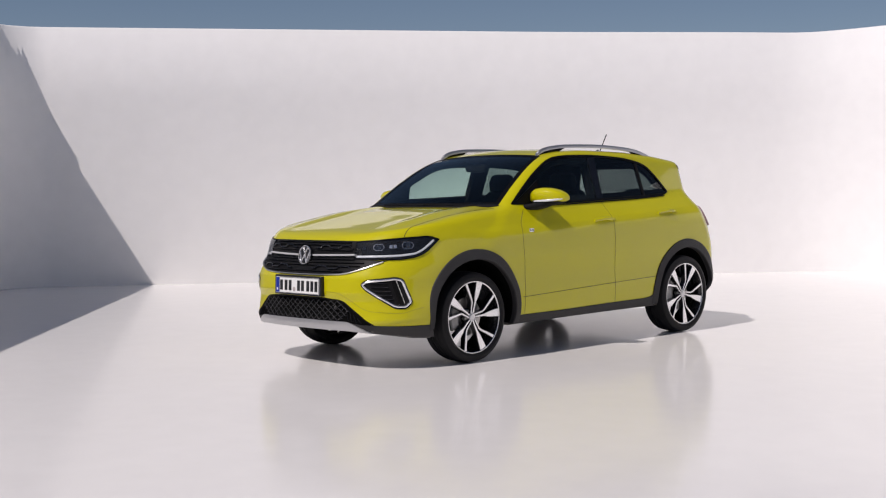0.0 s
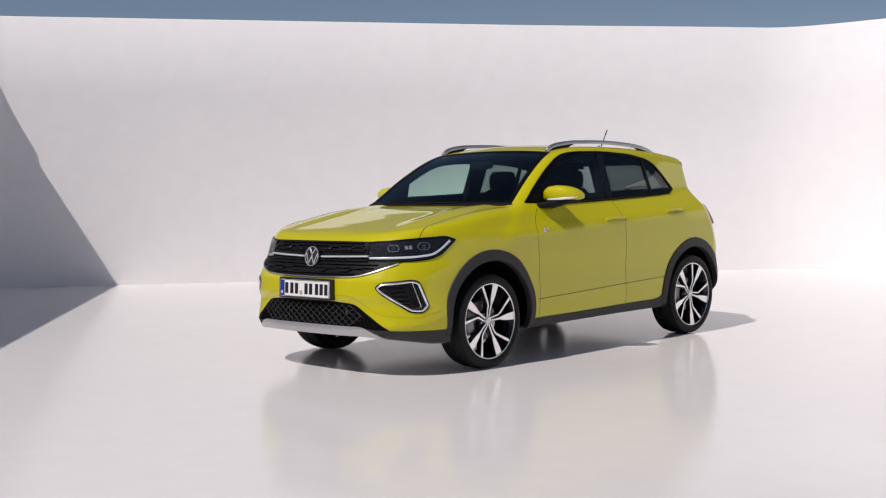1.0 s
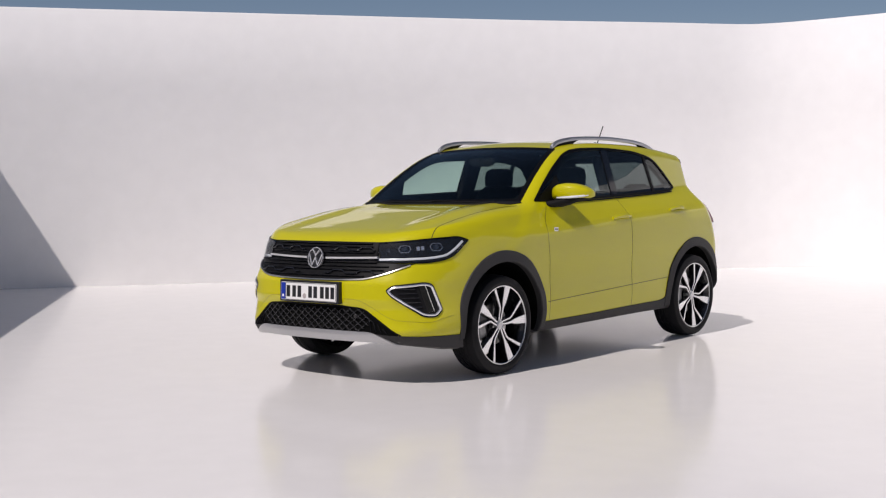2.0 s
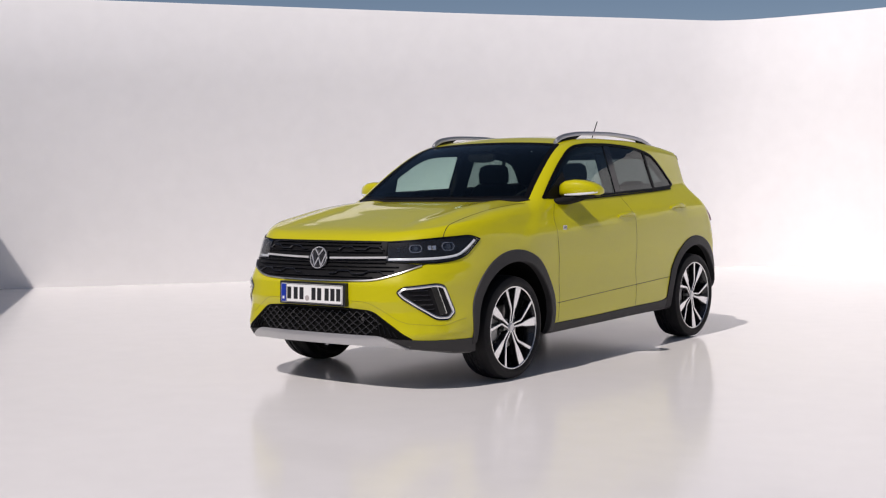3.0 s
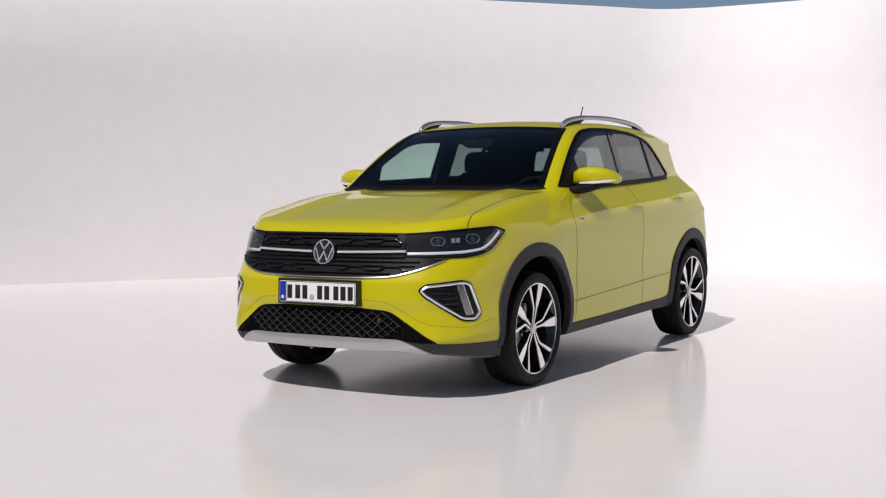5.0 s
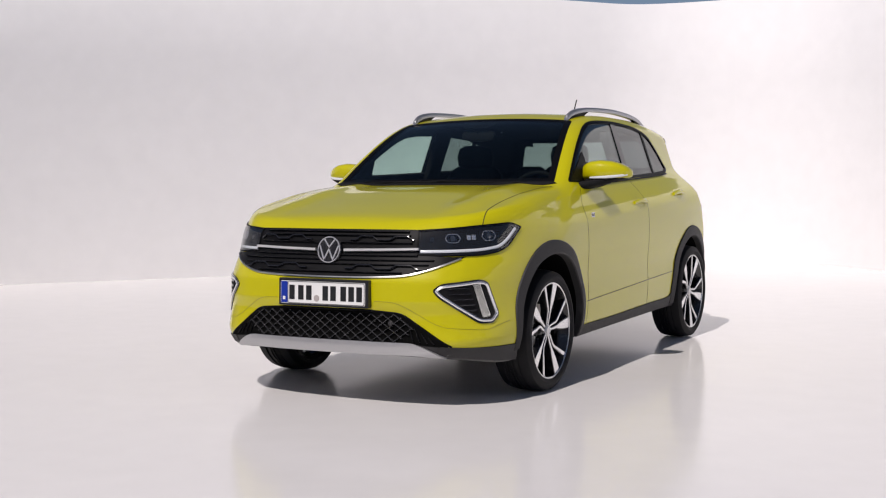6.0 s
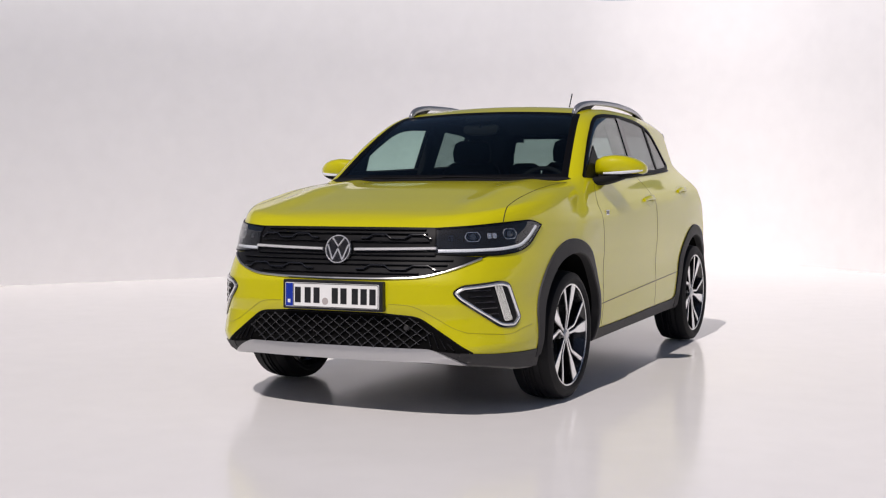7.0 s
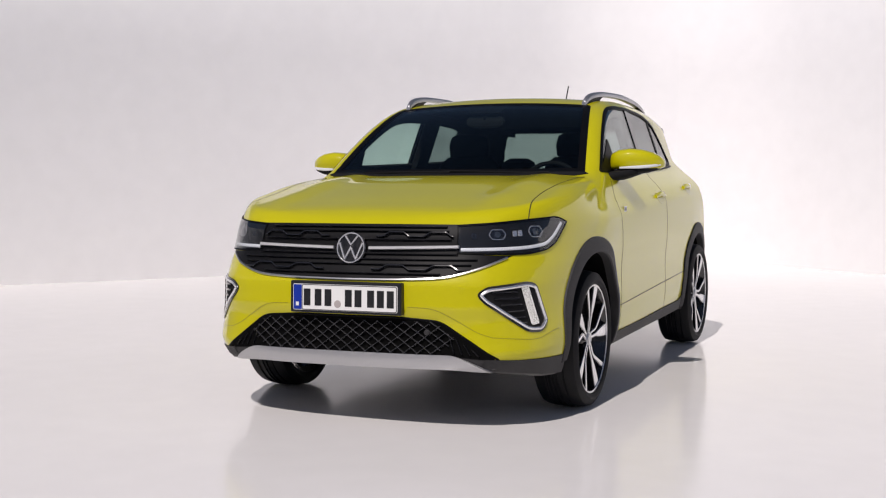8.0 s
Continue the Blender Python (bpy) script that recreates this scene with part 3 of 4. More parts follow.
def skin_part(name, verts, quads, mat, sides, label="", inward=0.0):
    """One panel of the skin; sides: 0 for both halves in one, 1 for the left one, -1 for the right one."""
    used, idx = np.unique(quads, return_inverse=True)
    idx = idx.reshape(quads.shape)
    v = verts[used]
    n = normals(v)
    if inward:
        v = v - n * inward
    vs, fs, ns = [], [], []
    if sides in (0, 1):
        vs, fs, ns = [v], [idx], [n]
    if sides in (0, -1):
        k = len(v) if vs else 0
        vs.append(v * (-1, 1, 1))
        ns.append(n * (-1, 1, 1))
        fs.append(idx[:, ::-1] + k)
    v, f, n = np.concatenate(vs), np.concatenate(fs), np.concatenate(ns)
    me = bpy.data.meshes.new(name)
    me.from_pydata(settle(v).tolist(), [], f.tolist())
    me.materials.append(mat)
    me.shade_smooth()
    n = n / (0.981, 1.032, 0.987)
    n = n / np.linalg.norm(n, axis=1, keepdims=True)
    if not inward and mat is PAINT:
        me.normals_split_custom_set_from_vertices(n.tolist())
    ob = new(name, me)
    ob.parent = car
    ob.matrix_parent_inverse = car.matrix_basis.inverted()
    return tagged(ob, label)


skin_verts, skin_quads = shell()
skin_names = sorted_panels(skin_verts, skin_quads)
doors = {}
for panel_name, both in (("body_shell", True), ("hood", True), ("front_bumper", True), ("tailgate", True), ("rear_bumper", True), ("fender", False), ("front_door", False), ("rear_door", False)):
    q = skin_quads[skin_names == panel_name]
    for side in ((0,) if both else (1, -1)):
        doors[panel_name, side] = skin_part(panel_name, skin_verts, q, PAINT, side)
for side in (1, -1):
    for first, last in ((-2, 1.3), (1.3, 5)):
        y_mid = skin_verts[skin_quads].mean(1)[:, 1]
        skin_part("wheel_liner", skin_verts, skin_quads[(skin_names == "wheel_liner") & (y_mid > first) & (y_mid < last)], DEEP_BLACK, side, "matt black wheel arch liner")
skin_part("bumper_base", skin_verts, skin_quads[skin_names == "bumper_base"], PLASTIC, 0, "dark plastic bumper base")
for side in (1, -1):
    skin_part("sill_base", skin_verts, skin_quads[skin_names == "sill_base"], PLASTIC, side, "dark plastic sill base")
skin_part("underbody", skin_verts, skin_quads[skin_names == "underbody"], UNDERBODY, 0, "dark underbody")
lined = (skin_names != "") & (skin_names != "wheel_liner") & (skin_names != "underbody") & (skin_verts[skin_quads].mean(1)[:, 2] > 0.75) & (skin_verts[skin_quads].mean(1)[:, 1] > 0.42)
skin_part("interior_lining", skin_verts, skin_quads[lined][:, ::-1], FABRIC, 0, "dark grey interior lining", inward=0.022)


# ---- glazing ----
def cut(poly, a, b, line_a, line_b):
    """The stretch of a side-view polygon between two slanted lines y = f(z)."""
    p = np.array(dense(poly, 0.01))
    keep = (p[:, 0] >= line_a(p[:, 1])) & (p[:, 0] <= line_b(p[:, 1]))
    k = np.argmax(~keep) if (~keep).any() else 0
    p, keep = np.roll(p, -k, 0), np.roll(keep, -k)
    return [tuple(q) for q in p[keep]]


def pillar(y0, lean):
    return lambda z: y0 + lean * (z - 1.15)


def pane(poly, name, mat, parent, flip, label):
    ob = part(name, sheet(poly, on_side, -0.003, 0.004, 0.02), mat, parent, label, flip)
    ob.visible_shadow = False
    return ob


glass_line = inset(DLO, 0.012)
front_glass = cut(glass_line, 0, 0, pillar(0.0, 0), pillar(1.518, 0.05))
rear_glass = cut(glass_line, 0, 0, pillar(1.588, 0.05), pillar(2.152, -0.02))
quarter_glass = cut(glass_line, 0, 0, pillar(2.180, -0.02), pillar(9, 0))
for side in (1, -1):
    flip = side < 0
    fd, rd = doors["front_door", side], doors["rear_door", side]
    pane(front_glass, "window_pane", SIDE_GLASS, fd, flip, "clear greenish front door window")
    pane(rear_glass, "window_pane", DARK_GLASS, rd, flip, "tinted rear door window")
    pane(quarter_glass, "quarter_window", DARK_GLASS, car, flip, "tinted rear quarter window")
    frame_ob = tidy(part("window_frame", band(DLO, 0.018, on_side, 0.003, 0.02, 0.03, 0.001), FRAME_BLACK, car, "black window frame", flip))
    post = [(pillar(1.511, 0.05)(z), z) for z in np.linspace(1.160, 1.530, 8)] + [(pillar(1.595, 0.05)(z), z) for z in np.linspace(1.530, 1.163, 8)]
    part("door_pillar", sheet(post, on_side, 0.002, 0.018, 0.05), PILLAR_BLACK, car, "gloss black pillar between the doors", flip)
    post = [(pillar(2.148, -0.02)(z), z) for z in np.linspace(1.185, 1.495, 7)] + [(pillar(2.184, -0.02)(z), z) for z in np.linspace(1.492, 1.188, 7)]
    part("quarter_pillar", sheet(post, on_side, 0.001, 0.016, 0.05), FRAME_BLACK, car, "gloss black quarter pillar", flip)
    sill = [(0.80, 1.122), (1.2, 1.135), (1.6, 1.151), (2.0, 1.168), (2.30, 1.184), (2.44, 1.194)]
    path = on_side(dense(sill, 0.04, False), 0.004)
    tidy(part("belt_trim", strip(path, 0.010, 0.004, normals(path)), FRAME_BLACK, car, "thin black belt trim", flip))
    part("window_surround", band(inset(DLO, -0.012), 0.072, on_side, -0.012, 0.03, 0.03), FABRIC, car, "dark inner trim round the side windows", flip)
    sail = [(0.51, 1.138), (0.86, 1.134), (0.835, 1.322), (0.690, 1.238)]
    part("mirror_sail", sheet(sail, on_side, 0.001, 0.02, 0.04), FRAME_BLACK, car, "black mirror triangle", flip)

screen = part("windscreen", sheet(inset(SCREEN, 0.004), on_top, 0.001, 0.005, 0.06), SCREEN_GLASS, car, "large tinted windscreen")
screen.visible_shadow = False
tidy(part("screen_border", band(SCREEN, 0.040, on_top, 0.002, 0.008, 0.04), FRAME_BLACK, screen, "black printed border"))


def on_tail(xz, out=0.0):
    xz = np.array(xz, float)
    p, _ = meet(np.c_[xz[:, 0], np.full(len(xz), 3.5), xz[:, 1]], (0, -1, 0))
    return p + normals(p) * out


patch = [(-0.13, 1.02), (-0.10, 0.875), (0.10, 0.875), (0.13, 1.02)]
part("screen_patch", sheet(rounded(patch, [0.01, 0.04, 0.04, 0.01]), on_top, -0.005, 0.002, 0.03), DEEP_BLACK, screen, "black printed patch behind the inside mirror")
back_pane = part("rear_window", sheet(REAR_GLASS, on_tail, 0.0, 0.005, 0.06), DARK_GLASS, car, "tinted rear window")
back_pane.visible_shadow = False
tidy(part("rear_window_border", band(REAR_GLASS, 0.022, on_tail, 0.003, 0.01, 0.04), GLOSS_BLACK, back_pane))
cowl = [(0.0, 0.275), (0.35, 0.295), (0.70, 0.360), (0.76, 0.415), (0.74, 0.425), (0.35, 0.335), (0, 0.312), (-0.35, 0.335), (-0.74, 0.425), (-0.76, 0.415), (-0.70, 0.360), (-0.35, 0.295)]
part("cowl_panel", sheet(cowl, on_top, 0.003, 0.01, 0.04), MATT_BLACK, car, "black cowl panel below the windscreen")
for x0, x1 in ((0.56, -0.02), (0.02, -0.52)):
    xs_ = np.linspace(x0, x1, 12)
    path = on_top(np.c_[xs_, 0.318 + 0.16 * xs_**2 + 0.008 * np.linspace(0, 1, 12)], 0.004)
    tidy(part("wiper", strip(path, np.linspace(0.014, 0.008, 12), 0.007, normals(path)), MATT_BLACK, car, "black wiper at rest"))


# ---- wheels: black alloys with machined spokes ----
def wheel(axle, hub_z, side, phase):
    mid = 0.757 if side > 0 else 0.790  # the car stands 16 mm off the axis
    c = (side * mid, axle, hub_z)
    w = 0.111
    s = 1 if side > 0 else -1
    prof = [(-w + 0.014, 0.260), (-w + 0.004, 0.268), (-w - 0.002, 0.284), (-w + 0.002, 0.302), (-w + 0.014, 0.319)]
    prof += [(-0.074, 0.3245), (-0.050, 0.328), (-0.047, 0.321), (-0.039, 0.321), (-0.036, 0.3245), (-0.017, 0.3295), (-0.014, 0.322), (-0.006, 0.322), (-0.003, 0.3295),
             (0.003, 0.3295), (0.006, 0.322), (0.014, 0.322), (0.017, 0.3295), (0.036, 0.3245), (0.039, 0.321), (0.047, 0.321), (0.050, 0.328), (0.074, 0.3245)]
    prof += [(w - 0.014, 0.319), (w - 0.002, 0.302), (w + 0.002, 0.284), (w - 0.004, 0.268), (w - 0.014, 0.260), (w - 0.03, 0.250), (-w + 0.03, 0.250)]
    rim = [(0.099, 0.254), (0.097, 0.262), (0.088, 0.2635), (0.072, 0.258), (0.060, 0.248), (-0.02, 0.228), (-0.085, 0.238), (-0.095, 0.258), (-0.100, 0.258), (-0.09, 0.230), (-0.02, 0.220),
           (0.055, 0.236), (0.075, 0.246), (0.090, 0.2505)]
    rim_ob = tidy(part("wheel", lathe([(s * x, r) for x, r in rim], 72, c, True), ALLOY_BLACK, car, "black alloy wheel with machined silver spokes", drawn=False))
    tidy(part("tyre", lathe(prof, 96, c, True), RUBBER, rim_ob, "low profile black rubber tyre", bend=30, drawn=False))
    lip = [(0.0995, 0.2530), (0.1020, 0.2560), (0.1015, 0.2605), (0.0980, 0.2625), (0.0945, 0.2610), (0.0950, 0.2530)]
    tidy(part("rim_lip", lathe([(s * x, r) for x, r in lip], 72, c, True), ALLOY, rim_ob, "bright machined rim edge", drawn=False))

    def place(ang, top, thick):
        def at(u, v, h):
            d = top + 0.017 * np.clip((math.hypot(u, v) - 0.04) / 0.20, 0, 1)
            a, b = u * math.cos(ang) - v * math.sin(ang), u * math.sin(ang) + v * math.cos(ang)
            return (side * (mid + d - thick + h), axle + a, hub_z + b)
        return at

    def outline(rows, more=0.0):
        """Both edges of a spoke from (radius, angle, half width) rows."""
        mids = np.array([(r * math.cos(radians(g)), r * math.sin(radians(g))) for r, g, _ in rows])
        way = np.gradient(mids, axis=0)
        way /= np.linalg.norm(way, axis=1, keepdims=True)
        off = np.c_[-way[:, 1], way[:, 0]] * (np.array([k for _, _, k in rows]) + more)[:, None]
        return [tuple(p) for p in mids - off] + [tuple(p) for p in (mids + off)[::-1]]

    blade = [(0.026, -2, 0.0050), (0.075, -1, 0.0058), (0.115, 0, 0.0075), (0.145, 0, 0.0155), (0.185, 0, 0.0220), (0.2535, 0, 0.0290)]
    slim = [(0.026, 40, 0.0045), (0.070, 20, 0.0048), (0.105, 15.5, 0.0055), (0.125, 17.5, 0.0062), (0.180, 25.5, 0.0078), (0.2540, 30.5, 0.0105)]
    ang0 = radians(phase)
    for k in range(5):
        ang = ang0 + k * 2 * math.pi / 5
        for rows in (blade, slim):
            tidy(part("spoke", slab(outline(rows, 0.0045), place(ang, 0.0765, 0.040), 0.0400, 0.002), ALLOY_BLACK, rim_ob, bend=30, drawn=False))
            tidy(part("spoke_face", slab(outline(rows), place(ang, 0.0790, 0.008), 0.008, 0.001), ALLOY, rim_ob, "machined silver spoke face", bend=25, drawn=False))
    hub = [(0.03, 0.001), (0.084, 0.001), (0.085, 0.020), (0.082, 0.029), (0.076, 0.032), (0.03, 0.050)]
    tidy(part("hub_cap", lathe([(s * x, r) for x, r in hub], 32, c), SATIN, rim_ob, "round silver grey hub cap", drawn=False))
    ring = [(0.0855, 0.021), (0.0870, 0.0235), (0.0855, 0.026), (0.083, 0.0235)]
    tidy(part("hub_ring", lathe([(s * x, r) for x, r in ring], 32, c, True), CHROME, rim_ob, drawn=False))
    for k in range(5):
        a = ang0 + (k + 0.6) * 2 * math.pi / 5
        cy, cz = axle + 0.052 * math.cos(a), hub_z + 0.052 * math.sin(a)
        bolt = [(0.03, 0.0105), (0.062, 0.0105), (0.065, 0.008), (0.065, 0.001)]
        tidy(part("wheel_bolt", lathe([(s * x, r) for x, r in bolt], 6, (c[0], cy, cz)), STEEL, rim_ob, smooth=False, drawn=False))
    disc = [(0.020, 0.06), (0.020, 0.140), (0.000, 0.140), (0.000, 0.06)]
    tidy(part("brake_disc", lathe([(s * x, r) for x, r in disc], 48, c, True), STEEL, car, "steel brake disc", drawn=False))
    arc = np.linspace(math.pi * 0.83, math.pi * 1.17, 9)
    outer = [(0.180 * math.cos(a), 0.180 * math.sin(a)) for a in arc] + [(0.105 * math.cos(a), 0.105 * math.sin(a)) for a in arc[::-1]]
    tidy(part("brake_caliper", slab(outer, lambda u, v, h: (side * (mid - 0.01 + h), axle + u, hub_z + v), 0.055, 0.008), CALIPER, car, "grey cast brake caliper", bend=30, drawn=False))


for axle, hub_z, phase in ((0.0, 0.329, 4.0), (2.551, 0.329, -15.0)):
    for side in (1, -1):
        wheel(axle, hub_z, side, phase)
# ---- unpainted trim: arches, sills, lower bumper ----
def arch_trim(axle, flip):
    first, last = (-9, 193) if axle < 1 else (-13, 190)
    ang = np.radians(np.linspace(first, last, 60))
    # the leg beside the front bumper grows slimmer towards its foot
    slim = 1 - 0.45 * ease(-0.55, -0.28, -(0.33 + 0.45 * np.sin(ang))) * (np.cos(ang) > 0) * (axle < 1)
    mid_y, squeeze = (axle + 0.030, 0.975) if axle < 1 else (axle, 1.0)
    rings = []
    for r, lift in ((0.4115, -0.03), (0.412, 0.010), (0.418, 0.016), (0.470, 0.012), (0.486, 0.008), (0.490, -0.004)):
        fore = np.where(np.cos(ang) > 0, ARCH_FRONT, 1.0)
        yz = np.c_[mid_y - fore * (0.4115 + (r - 0.4115) * (1 - (1 - squeeze) * 8) * slim) * np.cos(ang), 0.33 + r * np.sin(ang)]
        p = on_side(np.c_[yz[:, 0], np.maximum(yz[:, 1], 0.21)], 0)
        p[:, 2] = yz[:, 1]
        p[:, 1] = yz[:, 0]
        p[:, 0] += lift
        rings.append(p)
    n, m = len(ang), len(rings)
    faces = [(k * n + i, k * n + i + 1, (k + 1) % m * n + i + 1, (k + 1) % m * n + i) for k in range(m) for i in range(n - 1)]
    faces += [tuple(k * n for k in range(m)), tuple(k * n + n - 1 for k in range(m))]
    return tidy(part("arch_trim", (np.concatenate(rings), faces), PLASTIC, car, "dark grey plastic wheel arch trim", flip))


def on_corner(uz, out=0.0):
    """Places on the left front corner; u runs along (0.8, 0.6)."""
    uz = np.array(uz, float)
    o = np.c_[uz[:, 0] * 0.8 + 0.6 * 1.3, uz[:, 0] * 0.6 - 0.8 * 1.3, uz[:, 1]]
    p, _ = meet(o, (-0.6, 0.8, 0), 1.6, 160)
    return p + normals(p) * out


for side in (1, -1):
    flip = side < 0
    for axle in AXLES:
        arch_trim(axle, flip)
    sill = [(0.44, 0.238), (2.10, 0.272), (2.14, 0.40), (2.075, 0.345), (1.99, 0.334), (1.57, 0.326), (1.0, 0.308), (0.44, 0.300)]
    part("sill_trim", sheet(rounded(sill, [0, 0, 0.02, 0.05, 0.1, 0.1, 0.1, 0]), on_side, 0.006, 0.03, 0.04), PLASTIC, car, "dark grey plastic sill trim", flip)
    skirt = [(0.03, 0.262), (0.20, 0.240), (0.475, 0.206), (0.475, 0.296), (0.20, 0.300), (0.04, 0.309)]
    part("bumper_skirt", sheet(skirt, on_corner, 0.005, 0.03, 0.03), PLASTIC, car, "dark grey plastic lower bumper edge", flip)
    back_skirt = [(2.90, 0.26), (3.05, 0.30), (3.05, 0.52), (2.98, 0.50), (2.94, 0.40)]
    part("rear_skirt", sheet(back_skirt, on_side, 0.005, 0.02, 0.03), PLASTIC, car, "dark grey plastic lower rear bumper edge", flip)


# ---- panel gaps, and creases whose shade is drawn as darker strips ----
def gap(name, points, flip=False, width=0.0028, parent=None, mat=GAP):
    n = normals(points)
    return tidy(part(name, strip(points, width, 0.0008, n, round_top=False), mat, parent or car, "", flip))


for side in (1, -1):
    flip = side < 0
    zs_ = np.linspace(0.31, 1.10, 40)
    gap("door_gap", on_side(np.c_[SEAM_A(zs_), zs_]), flip)
    zs_ = np.linspace(0.33, 1.145, 40)
    gap("door_gap", on_side(np.c_[SEAM_B(zs_), zs_]), flip)
    ys_ = np.linspace(-0.56, 0.36, 50)
    gap("hood_gap", on_top(np.c_[HOOD_EDGE(ys_), ys_]), flip, 0.005)
    # shade below the door's fold, laid on as a dark strip
    crease = on_side(dense(rounded([(0.52, 0.437), (1.0, 0.460), (1.55, 0.487), (2.14, 0.513)], 0.2, closed=False), 0.04, False))
    gap("door_crease_shade", crease, flip, 0.004)
    # no gap here: the bumper fold's shade as a darker yellow strip
    lower = [(0.30, 0.534), (0.42, 0.530), (0.53, 0.467), (0.60, 0.424), (0.665, 0.402)]
    gap("bumper_crease_shade", on_front(dense(rounded(lower, 0.05, closed=False), 0.02, False)), flip, 0.003, mat=CREASE_SHADE)
    corner = [(0.078, 0.403), (0.26, 0.388), (0.31, 0.390), (0.36, 0.408), (0.425, 0.423)]
    gap("bumper_crease_shade", on_corner(dense(rounded(corner, 0.03, closed=False), 0.02, False)), flip, 0.003, mat=CREASE_SHADE)


# ---- the nose: grille, lamps, number plate, lower grille, skid plate ----
def mirrored(pts):
    return list(pts) + [(-a, b) for a, b in list(pts)[::-1] if abs(a) > 1e-6]


GRILLE = mirrored([(0.0, 0.893), (0.30, 0.893), (0.495, 0.892), (0.515, 0.768), (0.67, 0.755), (0.715, 0.756), (0.62, 0.708), (0.475, 0.663), (0.25, 0.654), (0.0, 0.652)])
grille = part("upper_grille", sheet(GRILLE, on_front, 0.002, 0.012, 0.03), GRILLE_BLACK, car, "gloss black grille with horizontal slats")
slat_rows = ((0.880, 0.44, 0.007), (0.862, 0.452, 0.006), (0.826, 0.466, 0.006), (0.762, 0.50, 0.007), (0.738, 0.585, 0.006), (0.716, 0.565, 0.005), (0.677, 0.44, 0.006))
for z, reach_x, high in slat_rows:
    xs_ = np.linspace(-reach_x, reach_x, 41)
    path = on_front(np.c_[xs_, np.full(41, z)], 0.003)
    tidy(part("slat", strip(path, high, 0.010, (0, -1, 0.25)), SLAT_BLACK, grille))
# waved inserts between the slats
for z, reach_x, cells in ((0.845, 0.475, 1.85), (0.700, 0.565, 2.05)):
    for s in (1, -1):
        n = 60
        xs_ = np.linspace(0.12, reach_x, n)
        phase = (xs_ - 0.12) / (reach_x - 0.12) * cells
        wave = 1 - np.clip(np.abs((phase % 1) * 2 - 1) * 3.4 - 1.2, 0, 1)
        path = on_front(np.c_[s * xs_, z + 0.018 * (wave - 0.5)], 0.004)
        tidy(part("wave_insert", strip(path, 0.007, 0.010, (0, -1, 0.6)), WAVE_BLACK, grille, "dark waved grille insert"))
xs_ = np.linspace(0.088, 0.502, 24)
for s in (1, -1):
    path = on_front(np.c_[s * xs_, 0.786 + 0.020 * (xs_ - 0.1)], 0.006)
    tidy(part("chrome_bar", strip(path, 0.015, 0.012, (0, -1, 0.1)), BRIGHT_TRIM, grille, "bright chrome bar"))
chin = dense(rounded([(-0.695, 0.746), (-0.62, 0.706), (-0.475, 0.660), (-0.25, 0.651), (0, 0.649), (0.25, 0.651), (0.475, 0.660), (0.62, 0.706), (0.695, 0.746)], 0.08, closed=False), 0.02, False)
path = on_front(chin, 0.003)
tidy(part("chrome_lip", strip(path, 0.010, 0.007, normals(path)), SATIN, car, "chrome strip below the grille"))

# round emblem with a zigzag
emblem_c = np.array((0.006, -0.815, 0.786))
tilt = np.array((0.0, -0.985, 0.17))
up_e = np.array((0.0, 0.17, 0.985))


def on_emblem(u, v, h):
    return tuple(emblem_c + np.array((1.0, 0, 0)) * u + up_e * v + tilt * h)


def circle(r, n=40):
    return [(r * math.cos(2 * math.pi * k / n), r * math.sin(2 * math.pi * k / n)) for k in range(n)]


emblem = tidy(part("emblem", slab(circle(0.072), lambda u, v, h: on_emblem(u, v, h - 0.02), 0.030, 0.004), GLOSS_BLACK, car, "round black emblem with chrome ring"))
ring_pts = [[on_emblem(u, v, h) for u, v in circle(r)] for r, h in ((0.0700, 0.008), (0.0690, 0.0155), (0.0640, 0.0155), (0.0625, 0.008))]
tidy(part("emblem_ring", loop_rings([np.array(r) for r in ring_pts]), CHROME, emblem))
for pts in ([(-0.032, 0.054), (0.0, 0.014), (0.032, 0.054)], [(-0.057, 0.022), (-0.027, -0.052), (0.0, 0.004), (0.027, -0.052), (0.057, 0.022)]):
    path = np.array([on_emblem(u, v, 0.0105) for u, v in dense(pts, 0.01, False)])
    tidy(part("emblem_stroke", strip(path, 0.009, 0.005, tilt), CHROME, emblem))

# number plate: white with a blue edge, its characters as plain bars
plate_y, lean = -0.892, 0.03


def on_plate(u, v, h):
    return (u + 0.009, plate_y - h + lean * (v - 0.565), v)


holder = tidy(part("plate_holder", slab(rounded([(-0.276, 0.498), (0.276, 0.498), (0.276, 0.640), (-0.276, 0.640)], 0.008), lambda u, v, h: on_plate(u, v, h - 0.030), 0.034, 0.004), PLATE_BLACK, car, "black number plate holder"))
plate = tidy(part("number_plate", slab(rounded([(-0.26, 0.509), (0.26, 0.509), (0.26, 0.626), (-0.26, 0.626)], 0.008), lambda u, v, h: on_plate(u, v, h + 0.0045), 0.003, 0.001), PLATE_WHITE, holder, "white number plate with a blue edge"))
part("plate_band", slab([(-0.257, 0.512), (-0.216, 0.512), (-0.216, 0.623), (-0.257, 0.623)], lambda u, v, h: on_plate(u, v, h + 0.0076), 0.0006), PLATE_BLUE, holder, "blue band")
part("plate_mark", slab([(-0.245, 0.528), (-0.230, 0.528), (-0.230, 0.545), (-0.245, 0.545)], lambda u, v, h: on_plate(u, v, h + 0.0083), 0.0006), PLATE_WHITE, holder)
rim_path = np.array([on_plate(u, v, 0.0078) for u, v in dense(rounded([(-0.213, 0.512), (0.256, 0.512), (0.256, 0.623), (-0.213, 0.623)], 0.008), 0.03)])
